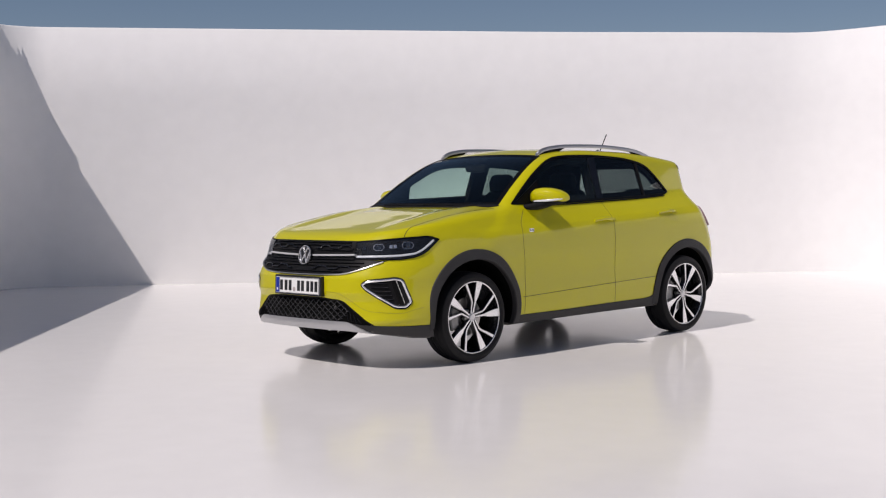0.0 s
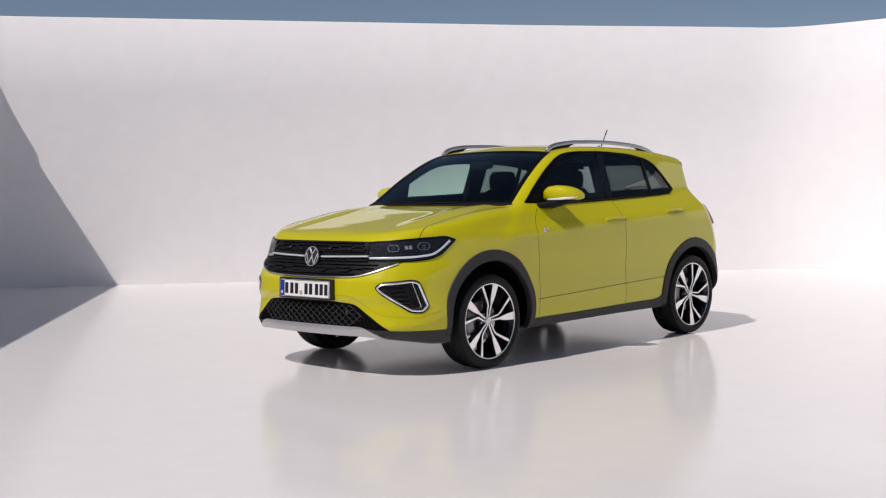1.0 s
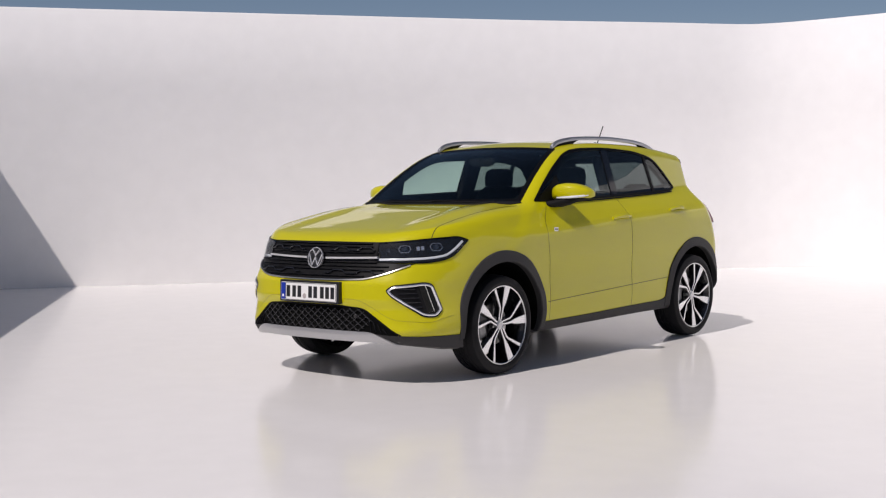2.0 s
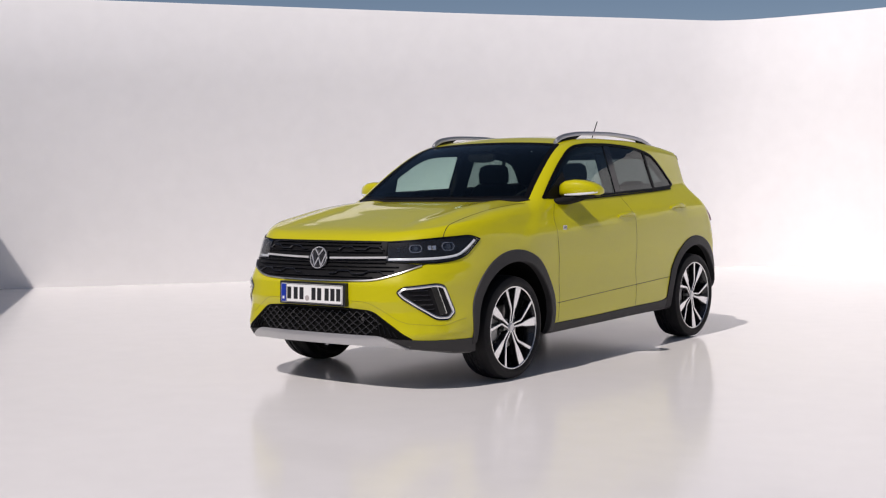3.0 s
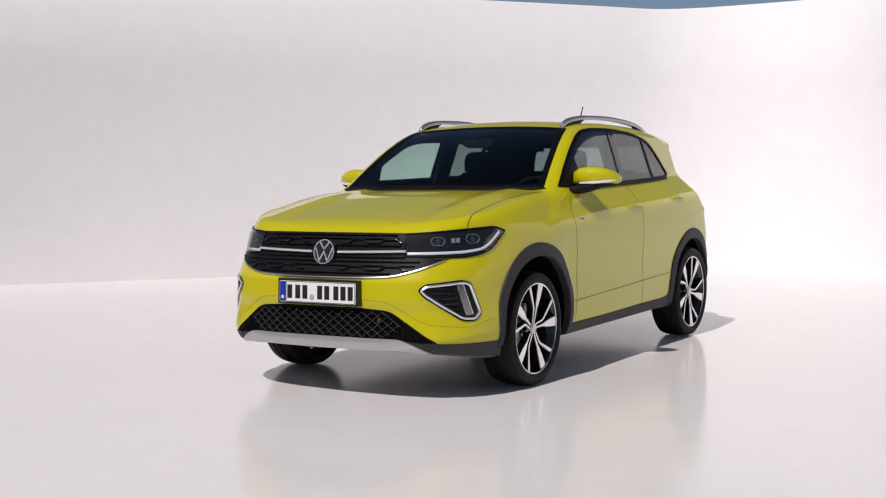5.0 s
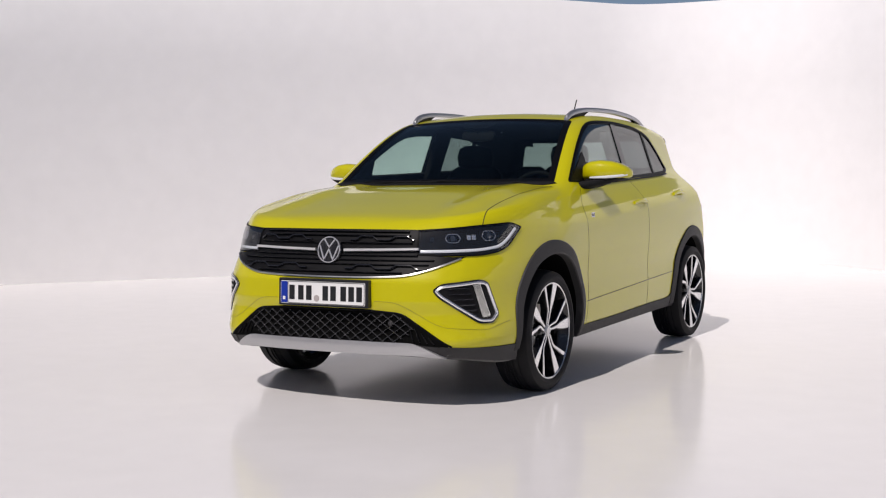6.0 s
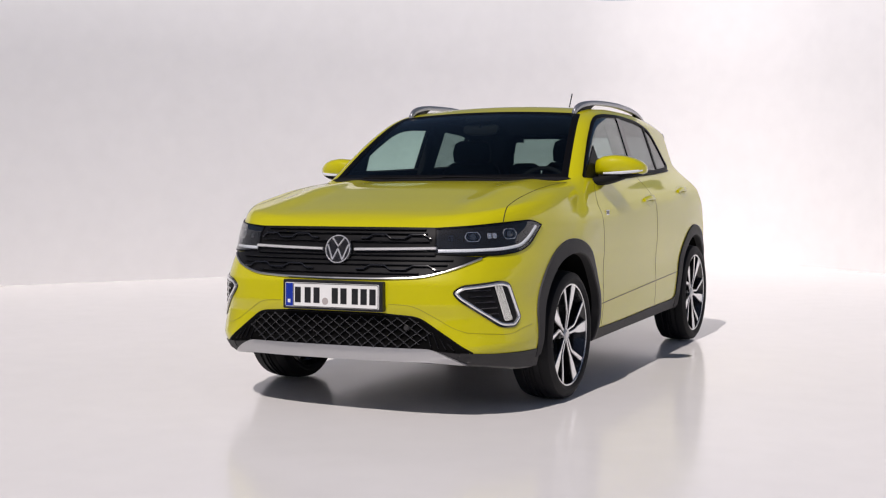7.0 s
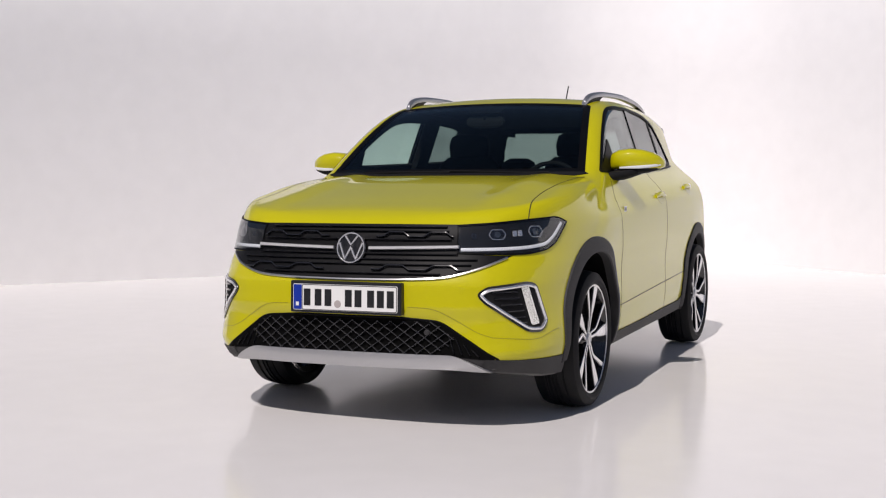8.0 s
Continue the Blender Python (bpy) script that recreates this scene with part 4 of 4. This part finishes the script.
tidy(part("plate_rim", strip(rim_path, 0.003, 0.0008, (0, -1, 0), closed=True, round_top=False), PLATE_BLACK, holder))
part("plate_seal", slab([(u - 0.034, v + 0.540) for u, v in circle(0.017, 20)], lambda u, v, h: on_plate(u, v, h + 0.0076), 0.0008), SEAL_GREY, holder, "round grey seal")
for u in (-0.188, -0.132, -0.082, 0.020, 0.068, 0.130, 0.178, 0.226):
    part("plate_bar", slab([(u - 0.017, 0.530), (u + 0.017, 0.530), (u + 0.017, 0.605), (u - 0.017, 0.605)], lambda a, v, h: on_plate(a, v, h + 0.0076), 0.0010), PLATE_BLACK, holder)

# lower grille with a diamond mesh
LOWER = [(-0.44, 0.470), (-0.25, 0.484), (0.25, 0.484), (0.44, 0.470), (0.685, 0.303), (0.50, 0.320), (-0.50, 0.320), (-0.685, 0.303)]
low_grille = part("lower_grille", sheet(rounded(LOWER, 0.03), on_front, 0.002, 0.01, 0.03), DEEP_BLACK, car, "black lower grille with diamond mesh")
MESH_AREA = [(-0.43, 0.462), (0.43, 0.462), (0.53, 0.395), (0.44, 0.326), (-0.44, 0.326), (-0.53, 0.395)]
pitch, slope = 0.062, 0.74
for lean_to in (1, -1):
    for k in range(-18, 19):
        zs_ = np.linspace(0.326, 0.472, 16)
        xs_ = k * pitch + lean_to * (zs_ - 0.40) / slope
        keep = contains(MESH_AREA, xs_, zs_) | ((zs_ > 0.455) & (np.abs(xs_) < 0.40))
        if keep.sum() < 3:
            continue
        path = on_front(np.c_[xs_, zs_][keep], 0.004)
        tidy(part("mesh_bar", strip(path, 0.0040, 0.009, (0, -1, 0.1)), MESH_GREY, low_grille))
for s in (1, -1):
    # ribbed ends beside the mesh
    for k in range(4):
        a, b = (s * (0.475 + 0.035 * k), 0.425 - 0.024 * k), (s * (0.505 + 0.035 * k), 0.335 - 0.004 * k)
        path = on_front(dense([a, b], 0.015, False), 0.004)
        tidy(part("end_rib", strip(path, 0.006, 0.006, (0, -1, 0)), SLAT_BLACK, low_grille))
path = on_front(dense(rounded([(-0.685, 0.307), (-0.44, 0.473), (-0.25, 0.487), (0.25, 0.487), (0.44, 0.473), (0.685, 0.307)], 0.04, closed=False), 0.02, False), 0.0)
tidy(part("grille_edge", strip(path, 0.010, 0.004, normals(path)), FRAME_BLACK, low_grille))
sensor = np.array(on_front([(0.385, 0.425)], 0.012)[0])
tidy(part("parking_sensor", slab(circle(0.013, 16), lambda u, v, h: (sensor[0] + u, sensor[1] - h, sensor[2] + v), 0.008, 0.002), PLASTIC, low_grille))

SKID = [(-0.50, 0.326), (0.50, 0.326), (0.56, 0.303), (0.650, 0.254), (0.50, 0.268), (0, 0.268), (-0.50, 0.268), (-0.650, 0.254), (-0.56, 0.303)]
skid = part("skid_plate", sheet(rounded(SKID, [0.03, 0.03, 0.04, 0.006, 0.05, 0.1, 0.05, 0.006, 0.04]), on_front, 0.010, 0.03, 0.02), SILVER_PAINT, car, "silver painted skid plate")

# ---- headlights and fog lamp pods ----
LAMP = rounded([(-0.047, 0.889), (0.105, 0.899), (0.261, 0.913), (0.450, 0.926), (0.516, 0.899), (0.430, 0.800), (0.369, 0.772), (0.265, 0.757), (0.075, 0.760), (-0.061, 0.766)],
               [0.006, 0.05, 0.05, 0.03, 0.01, 0.04, 0.04, 0.05, 0.05, 0.01])
POD = rounded([(0.001, 0.592), (0.044, 0.625), (0.249, 0.643), (0.297, 0.630), (0.360, 0.462), (0.321, 0.417), (0.244, 0.419), (0.035, 0.552)],
              [0.02, 0.03, 0.03, 0.025, 0.02, 0.02, 0.03, 0.02])


def lamp_spot(u, z, out):
    return on_corner([(u, z)], out)[0]


def on_lamp_face(centre, n):
    """Local places about a point of the lamp, facing along n."""
    n = n / np.linalg.norm(n)
    right = np.cross((0, 0, 1.0), n)
    right /= np.linalg.norm(right)
    upw = np.cross(n, right)
    return lambda a, b, h: tuple(centre + right * a + upw * b + n * h)


for side in (1, -1):
    flip = side < 0
    lamp = part("headlight", sheet(LAMP, on_corner, 0.001, 0.012, 0.02), LAMP_INNER, car, "slim dark headlight with white light strip", flip)
    inner = inset(LAMP, 0.006)
    lens = part("lens", sheet(inner, on_corner, 0.0068, 0.0015, 0.015), LENS, lamp, "clear lamp lens", flip)
    lens.visible_shadow = False
    tidy(part("lamp_bezel", band(LAMP, 0.007, on_corner, 0.0062, 0.010, 0.03), FRAME_BLACK, lamp, "", flip))
    guide = dense(rounded([(-0.042, 0.783), (0.124, 0.785), (0.275, 0.789), (0.377, 0.803), (0.430, 0.842), (0.477, 0.893)], 0.05, closed=False), 0.015, False)
    path = on_corner(guide, 0.001)
    tidy(part("light_strip", strip(path, 0.015, 0.004, normals(path)), LAMP_WHITE, lamp, "white light guide strip", flip))
    for u, z, r in ((0.121, 0.848, 0.024), (0.315, 0.859, 0.026)):
        c0 = lamp_spot(u, z, 0.0005)
        nn = normals(c0[None])[0]
        pl = on_lamp_face(c0, nn)
        box = rounded([(-1.75 * r, 0), (-1.1 * r, -r), (1.1 * r, -r), (1.75 * r, 0), (1.1 * r, r), (-1.1 * r, r)], 0.35 * r)
        tidy(part("projector", slab(box, lambda a, b, h: pl(a, b, h), 0.003, 0.001), ALLOY_BLACK, lamp, "square projector lamp", flip, bend=30))
        ring_l = [np.array([pl(a, b, h) for a, b in inset(box, w)]) for w, h in ((0.0, 0.0025), (0.0005, 0.0038), (0.0030, 0.0038), (0.0035, 0.0025))]
        tidy(part("projector_ring", loop_rings(ring_l), CHROME, lamp, "", flip))
        ball = [[pl(a * k, b * k, 0.002 + 0.0032 * (1 - k * k)) for a, b in circle(0.75 * r, 20)] for k in (1.0, 0.85, 0.6, 0.3, 0.05)]
        tidy(part("projector_lens", blob(ball), LENS_DARK, lamp, "", flip))
    for u, z in ((0.205, 0.852), (0.232, 0.853), (0.018, 0.842)):
        c0 = lamp_spot(u, z, 0.0005)
        pl = on_lamp_face(c0, normals(c0[None])[0])
        tidy(part("reflector", slab(rounded([(-0.011, -0.013), (0.011, -0.013), (0.011, 0.013), (-0.011, 0.013)], 0.003), lambda a, b, h: pl(a, b, h), 0.004, 0.001), CHROME if u > 0.2 else ALLOY_BLACK, lamp, "", flip))

    pod = part("fog_lamp_pod", sheet(POD, on_corner, 0.002, 0.012, 0.025), MATT_BLACK, car, "dark lamp pod with chrome frame", flip)
    tidy(part("pod_seal", band(POD, 0.010, on_corner, 0.004, 0.010, 0.02), GLOSS_BLACK, pod, "", flip))
    tidy(part("pod_frame", band(inset(POD, 0.009), 0.012, on_corner, 0.009, 0.012, 0.02, 0.003), CHROME, pod, "bright chrome frame", flip))
    for z0, u0, u1 in ((0.600, 0.07, 0.19), (0.572, 0.08, 0.20), (0.544, 0.11, 0.212), (0.516, 0.14, 0.222), (0.488, 0.175, 0.230), (0.462, 0.21, 0.237)):
        path = on_corner(np.c_[np.linspace(u0, u1, 8), np.full(8, z0)], 0.003)
        tidy(part("pod_slat", strip(path, 0.010, 0.006, normals(path)), GLOSS_BLACK, pod, "", flip))
    bar = [(0.213, 0.622), (0.249, 0.625), (0.307, 0.454), (0.267, 0.449)]
    part("running_light", sheet(rounded(bar, 0.008), on_corner, 0.005, 0.005, 0.02), RUNNING_LIGHT, pod, "white daytime running light bar", flip)
    # thin louvres added to block the bar's glow sideways, so it shines forwards only
    for k in range(11):
        s = (k + 0.5) / 11
        ends = [tuple((1 - s) * np.array(bar[0]) + s * np.array(bar[1])), tuple((1 - s) * np.array(bar[3]) + s * np.array(bar[2]))]
        path = on_corner(dense(ends, 0.02, False), 0.005)
        tidy(part("glow_blocker", strip(path, 0.0006, 0.0072, (0.21, -0.98, 0), round_top=False), SLAT_BLACK, pod, "", flip))


# ---- mirrors, handles, rails, aerial, tail lamps ----
def mirror_rings(stations, n=24, power=2.9):
    """A housing along x from (x, y centre, z centre, half depth, half height) rows."""
    return [[(x, y + a, z + b) for a, b in oval(d, h, n, power)] for x, y, z, d, h in stations]


for side in (1, -1):
    flip = side < 0
    cap_rows = [(0.789, 0.778, 1.188, 0.030, 0.030), (0.804, 0.773, 1.193, 0.065, 0.050), (0.844, 0.770, 1.202, 0.080, 0.058), (0.904, 0.776, 1.206, 0.082, 0.060), (0.964, 0.788, 1.204, 0.078, 0.056),
                (1.014, 0.803, 1.198, 0.068, 0.047), (1.049, 0.820, 1.190, 0.052, 0.034), (1.068, 0.833, 1.184, 0.032, 0.020), (1.073, 0.838, 1.182, 0.012, 0.008)]
    mir = tidy(part("door_mirror", blob(mirror_rings(cap_rows)), PAINT, car, "lime yellow door mirror with black base", flip, bend=60))
    low_rows = [(0.792, 0.783, 1.148, 0.030, 0.016), (0.824, 0.780, 1.145, 0.070, 0.022), (0.904, 0.785, 1.147, 0.078, 0.022), (0.984, 0.800, 1.153, 0.068, 0.019), (1.039, 0.820, 1.163, 0.045, 0.012), (1.054, 0.830, 1.167, 0.015, 0.006)]
    tidy(part("mirror_base", blob(mirror_rings(low_rows)), MATT_BLACK, mir, "black mirror underside", flip))
    arm = [(0.80, 0.710, 1.114, 0.100, 0.026), (0.86, 0.722, 1.120, 0.090, 0.025), (0.90, 0.742, 1.128, 0.072, 0.022), (0.95, 0.772, 1.140, 0.045, 0.015)]
    tidy(part("mirror_arm", blob(mirror_rings(arm)), MATT_BLACK, mir, "black mirror foot", flip))
    ind = np.array([(x, y - d * 1.0, z) for x, y, z, d in ((0.854, 0.773, 1.160, 0.077), (0.904, 0.778, 1.162, 0.080), (0.954, 0.788, 1.164, 0.077), (1.004, 0.802, 1.168, 0.068), (1.039, 0.816, 1.173, 0.054), (1.060, 0.830, 1.177, 0.036))])
    tidy(part("indicator", strip(ind, [0.010, 0.014, 0.016, 0.016, 0.014, 0.008], 0.006, (0.15, -1, -0.1)), LAMP_WHITE, mir, "pale indicator strip", flip))
    face = [[(0.934 + a * k, 0.860 - 0.02 * k, 1.196 + b * k) for a, b in oval(0.115, 0.045, 24, 3)] for k in (1.0, 0.6, 0.1)]
    tidy(part("mirror_glass", blob(face), MIRROR, mir, "mirror glass", flip))

    for y0, z0, name in ((1.455, 1.003, "front_door"), (2.285, 1.052, "rear_door")):
        pts = [(y0 - 0.115, z0 - 0.004), (y0 - 0.06, z0 + 0.003), (y0, z0 + 0.006), (y0 + 0.06, z0 + 0.006), (y0 + 0.105, z0 + 0.003)]
        base = on_side(pts, 0)
        n0 = normals(base)
        lift = np.array((0.001, 0.010, 0.014, 0.013, 0.002))[:, None]
        tidy(part("door_handle", strip(base + n0 * lift, [0.022, 0.028, 0.030, 0.030, 0.022], 0.012, n0), PAINT, doors[name, side], "body coloured pull handle", flip, bend=70))
        cup = [(y0 + 0.078 * math.cos(a), z0 - 0.006 + 0.040 * math.sin(a)) for a in np.linspace(0, 2 * math.pi, 20, endpoint=False)]
        tidy(part("handle_cup", band(cup, 0.013, on_side, 0.0012, 0.008, 0.02), PAINT, doors[name, side], "", flip))
        spot = on_side([(y0 + 0.125, z0 + 0.004)], 0.004)[0]
        tidy(part("lock_cover", slab(circle(0.012, 14), lambda u, v, h: (spot[0] + h, spot[1] + u, spot[2] + v), 0.006, 0.002), PAINT, doors[name, side], "", flip))
    badge = on_side([(0.612, 0.940)], 0.001)[0]
    tidy(part("side_badge", slab([(-0.024, -0.014), (0.024, -0.014), (0.024, 0.014), (-0.024, 0.014)], lambda u, v, h: (badge[0] + h, badge[1] + u, badge[2] + v), 0.004, 0.001), CHROME, car, "small chrome side badge", flip))
    for k in range(3):
        spot = (badge[0] + 0.004, badge[1] - 0.015 + 0.015 * k, badge[2])
        part("badge_bar", slab([(-0.004, -0.009), (0.004, -0.009), (0.004, 0.009), (-0.004, 0.009)], lambda u, v, h: (spot[0] + h, spot[1] + u, spot[2] + v), 0.0012), GLOSS_BLACK, car, "", flip)

    # roof rail: a bowed bar on two feet
    rail_x = curve((0.95, 0.546), (1.3, 0.572), (1.8, 0.588), (2.45, 0.578))
    rail_z = curve((1.045, 1.540), (1.10, 1.574), (1.20, 1.598), (1.36, 1.614), (1.7, 1.621), (2.05, 1.609), (2.24, 1.590), (2.37, 1.562), (2.44, 1.540))
    ys_ = np.linspace(1.045, 2.44, 48)
    path = np.c_[rail_x(ys_), ys_, rail_z(ys_)]
    rail = tidy(part("roof_rail", strip(path - (0, 0, 0.012), np.interp(ys_, (1.045, 1.18, 2.32, 2.44), (0.024, 0.036, 0.034, 0.024)), 0.020, (0, 0, 1)), RAIL_GREY, car, "satin silver roof rail", flip, bend=60))
    for ya, yb in ((1.05, 1.39), (2.15, 2.435)):
        ys2 = np.linspace(ya, yb, 14)
        top = rail_z(ys2) - 0.014
        foot = on_top(np.c_[rail_x(ys2), ys2])[:, 2] - 0.02
        fade = np.where(ya < 1.5, 1 - ease(1.21, 1.39, ys2), ease(2.15, 2.30, ys2))
        low = foot + (top - foot) * (1 - fade) * 0.96
        rings = [[(x - 0.010, y, l), (x + 0.010, y, l), (x + 0.012, y, t), (x - 0.012, y, t)] for x, y, l, t in zip(rail_x(ys2), ys2, low, top)]
        tidy(part("rail_foot", blob(rings), FRAME_BLACK, rail, "black rail foot", flip, smooth=False))

    tail = [(2.90, 0.945), (2.93, 0.92), (3.02, 0.92), (3.02, 1.075), (2.97, 1.095), (2.89, 1.090)]
    part("tail_lamp", sheet(rounded(tail, 0.02), on_side, 0.016, 0.03, 0.03), TAIL_PALED, car, "wraparound tail lamp, its red paled by a painted reflection", flip)

aerial = [(0, 2.46, 1.57), (0, 2.49, 1.625), (0, 2.53, 1.69), (0, 2.575, 1.765)]
tidy(part("aerial", tube(dense(aerial, 0.03, False), 0.0045, 8), MATT_BLACK, car, "short black roof aerial"))
foot_rows = [[(a, 2.45 + b, z) for a, b in oval(w, d, 16, 2)] for w, d, z in ((0.030, 0.060, 1.565), (0.028, 0.055, 1.580), (0.014, 0.030, 1.600), (0.007, 0.012, 1.622))]
tidy(part("aerial_foot", blob(foot_rows), MATT_BLACK, car, "black aerial foot"))
for flip in (False, True):
    part("spoiler_cheek", sheet([(2.815, 1.435), (2.90, 1.425), (2.895, 1.455), (2.80, 1.468)], on_side, 0.004, 0.012, 0.03), FRAME_BLACK, car, "black spoiler side piece", flip)
# ---- cabin: seats, wheel, dashboard, inside mirror ----
def cushion(name, rows, parent, mat=None, label="", n=20, power=3.2):
    """A padded shape through (x, y, z, half width, half depth) rows, from foot to top."""
    rings = [[(x + a, y + b, z) for a, b in oval(w, d, n, power)] for x, y, z, w, d in rows]
    return tidy(part(name, blob(rings), mat or FABRIC, parent, label))


for x in (0.36, -0.36):
    back = cushion("seat", [(x, 1.42, 0.60, 0.23, 0.05), (x, 1.44, 0.66, 0.25, 0.07), (x, 1.49, 0.90, 0.25, 0.075), (x, 1.54, 1.10, 0.23, 0.065), (x, 1.565, 1.20, 0.20, 0.050), (x, 1.575, 1.245, 0.15, 0.03)], car, label="dark fabric front seat")
    cushion("seat_cushion", [(x, 1.18, 0.45, 0.24, 0.26), (x, 1.18, 0.52, 0.26, 0.28), (x, 1.18, 0.60, 0.25, 0.27), (x, 1.18, 0.63, 0.20, 0.22)], back)
    cushion("headrest", [(x, 1.575, 1.235, 0.10, 0.030), (x, 1.570, 1.255, 0.130, 0.045), (x, 1.570, 1.32, 0.135, 0.052), (x, 1.575, 1.375, 0.120, 0.045), (x, 1.578, 1.395, 0.080, 0.025)], back)
    for s in (0.05, -0.05):
        tidy(part("headrest_post", tube([(x + s, 1.575, 1.19), (x + s, 1.575, 1.26)], 0.006, 8), STEEL, back))
bench = cushion("rear_seat", [(0, 2.36, 0.60, 0.62, 0.06), (0, 2.42, 0.90, 0.62, 0.08), (0, 2.50, 1.08, 0.60, 0.06), (0, 2.52, 1.12, 0.56, 0.03)], car, label="dark fabric rear bench", n=28, power=5)
for x in (0.36, 0.0, -0.36):
    top = 1.26 if x else 1.20
    cushion("rear_headrest", [(x, 2.53, 1.13, 0.10, 0.03), (x, 2.53, 1.15, 0.125, 0.045), (x, 2.535, top - 0.03, 0.12, 0.045), (x, 2.54, top, 0.07, 0.02)], bench)
dash_rows = [(y, z) for y, z in ((0.42, 1.02), (0.50, 1.06), (0.68, 1.085), (0.82, 1.075), (0.88, 1.03), (0.90, 0.90), (0.86, 0.70), (0.50, 0.65), (0.42, 0.80))]
dash = [[(x, y, z - 0.02 * abs(x) ** 2) for y, z in rounded(dash_rows, 0.03)] for x in np.linspace(-0.68, 0.68, 13)]
tidy(part("dashboard", blob(dash), FABRIC, car, "dark soft dashboard"))
hood_i = [[(0.36 + a, y, 1.09 + b) for a, b in oval(0.17, h, 18, 2.4)] for y, h in ((0.66, 0.02), (0.74, 0.055), (0.84, 0.065), (0.86, 0.055))]
tidy(part("instrument_hood", blob(hood_i), FABRIC, car, "dark instrument hood"))
wheel_tilt = Matrix.Translation((0.36, 0.98, 1.035)) @ Matrix.Rotation(radians(-24), 4, "X")
rim_rings = []
for k in range(40):
    a = 2 * math.pi * k / 40
    ring = []
    for j in range(8):
        b = 2 * math.pi * j / 8
        r = 0.178 + 0.014 * math.cos(b)
        ring.append(tuple(wheel_tilt @ Vector((r * math.cos(a), 0.014 * math.sin(b), r * math.sin(a)))))
    rim_rings.append(ring)
verts_w = [p for r in rim_rings for p in r]
faces_w = [(k * 8 + j, k * 8 + (j + 1) % 8, (k + 1) % 40 * 8 + (j + 1) % 8, (k + 1) % 40 * 8 + j) for k in range(40) for j in range(8)]
steer = tidy(part("steering_wheel", (verts_w, faces_w), FABRIC, car, "dark leather steering wheel"))
tidy(part("steering_hub", slab(oval(0.075, 0.06, 20, 3), lambda u, v, h: tuple(wheel_tilt @ Vector((u, -h + 0.01, v))), 0.03, 0.008), FABRIC, steer))
for u0, v0 in ((0.165, 0.0), (-0.165, 0.0), (0.0, -0.165)):
    pts = [tuple(wheel_tilt @ Vector((u0 * t, 0, v0 * t))) for t in (0.3, 0.6, 1.0)]
    tidy(part("steering_spoke", tube(pts, 0.012, 8), FABRIC, steer))
im = [[(0.0 + a, y, 1.435 + b) for a, b in oval(w, h, 20, 3)] for y, w, h in ((0.895, 0.085, 0.02), (0.90, 0.115, 0.034), (0.925, 0.118, 0.036), (0.93, 0.112, 0.032))]
inside = tidy(part("inside_mirror", blob(im), MATT_BLACK, car, "black inside mirror"))
tidy(part("mirror_stem", tube([(0, 0.895, 1.465), (0, 0.905, 1.45), (0, 0.912, 1.44)], 0.012, 8), MATT_BLACK, inside))

for flip in (False, True):
    post = []
    for z in np.linspace(0.80, 1.49, 8):
        y0 = 1.565 + 0.05 * (z - 1.15)
        x0 = on_side([(y0, z)])[0][0] - 0.062
        post.append([(x0 + a, y0 + b, z) for a, b in oval(0.035, 0.085, 16, 3)])
    tidy(part("pillar_trim", blob(post), FABRIC, car, "dark inner trim of the door pillar", flip))
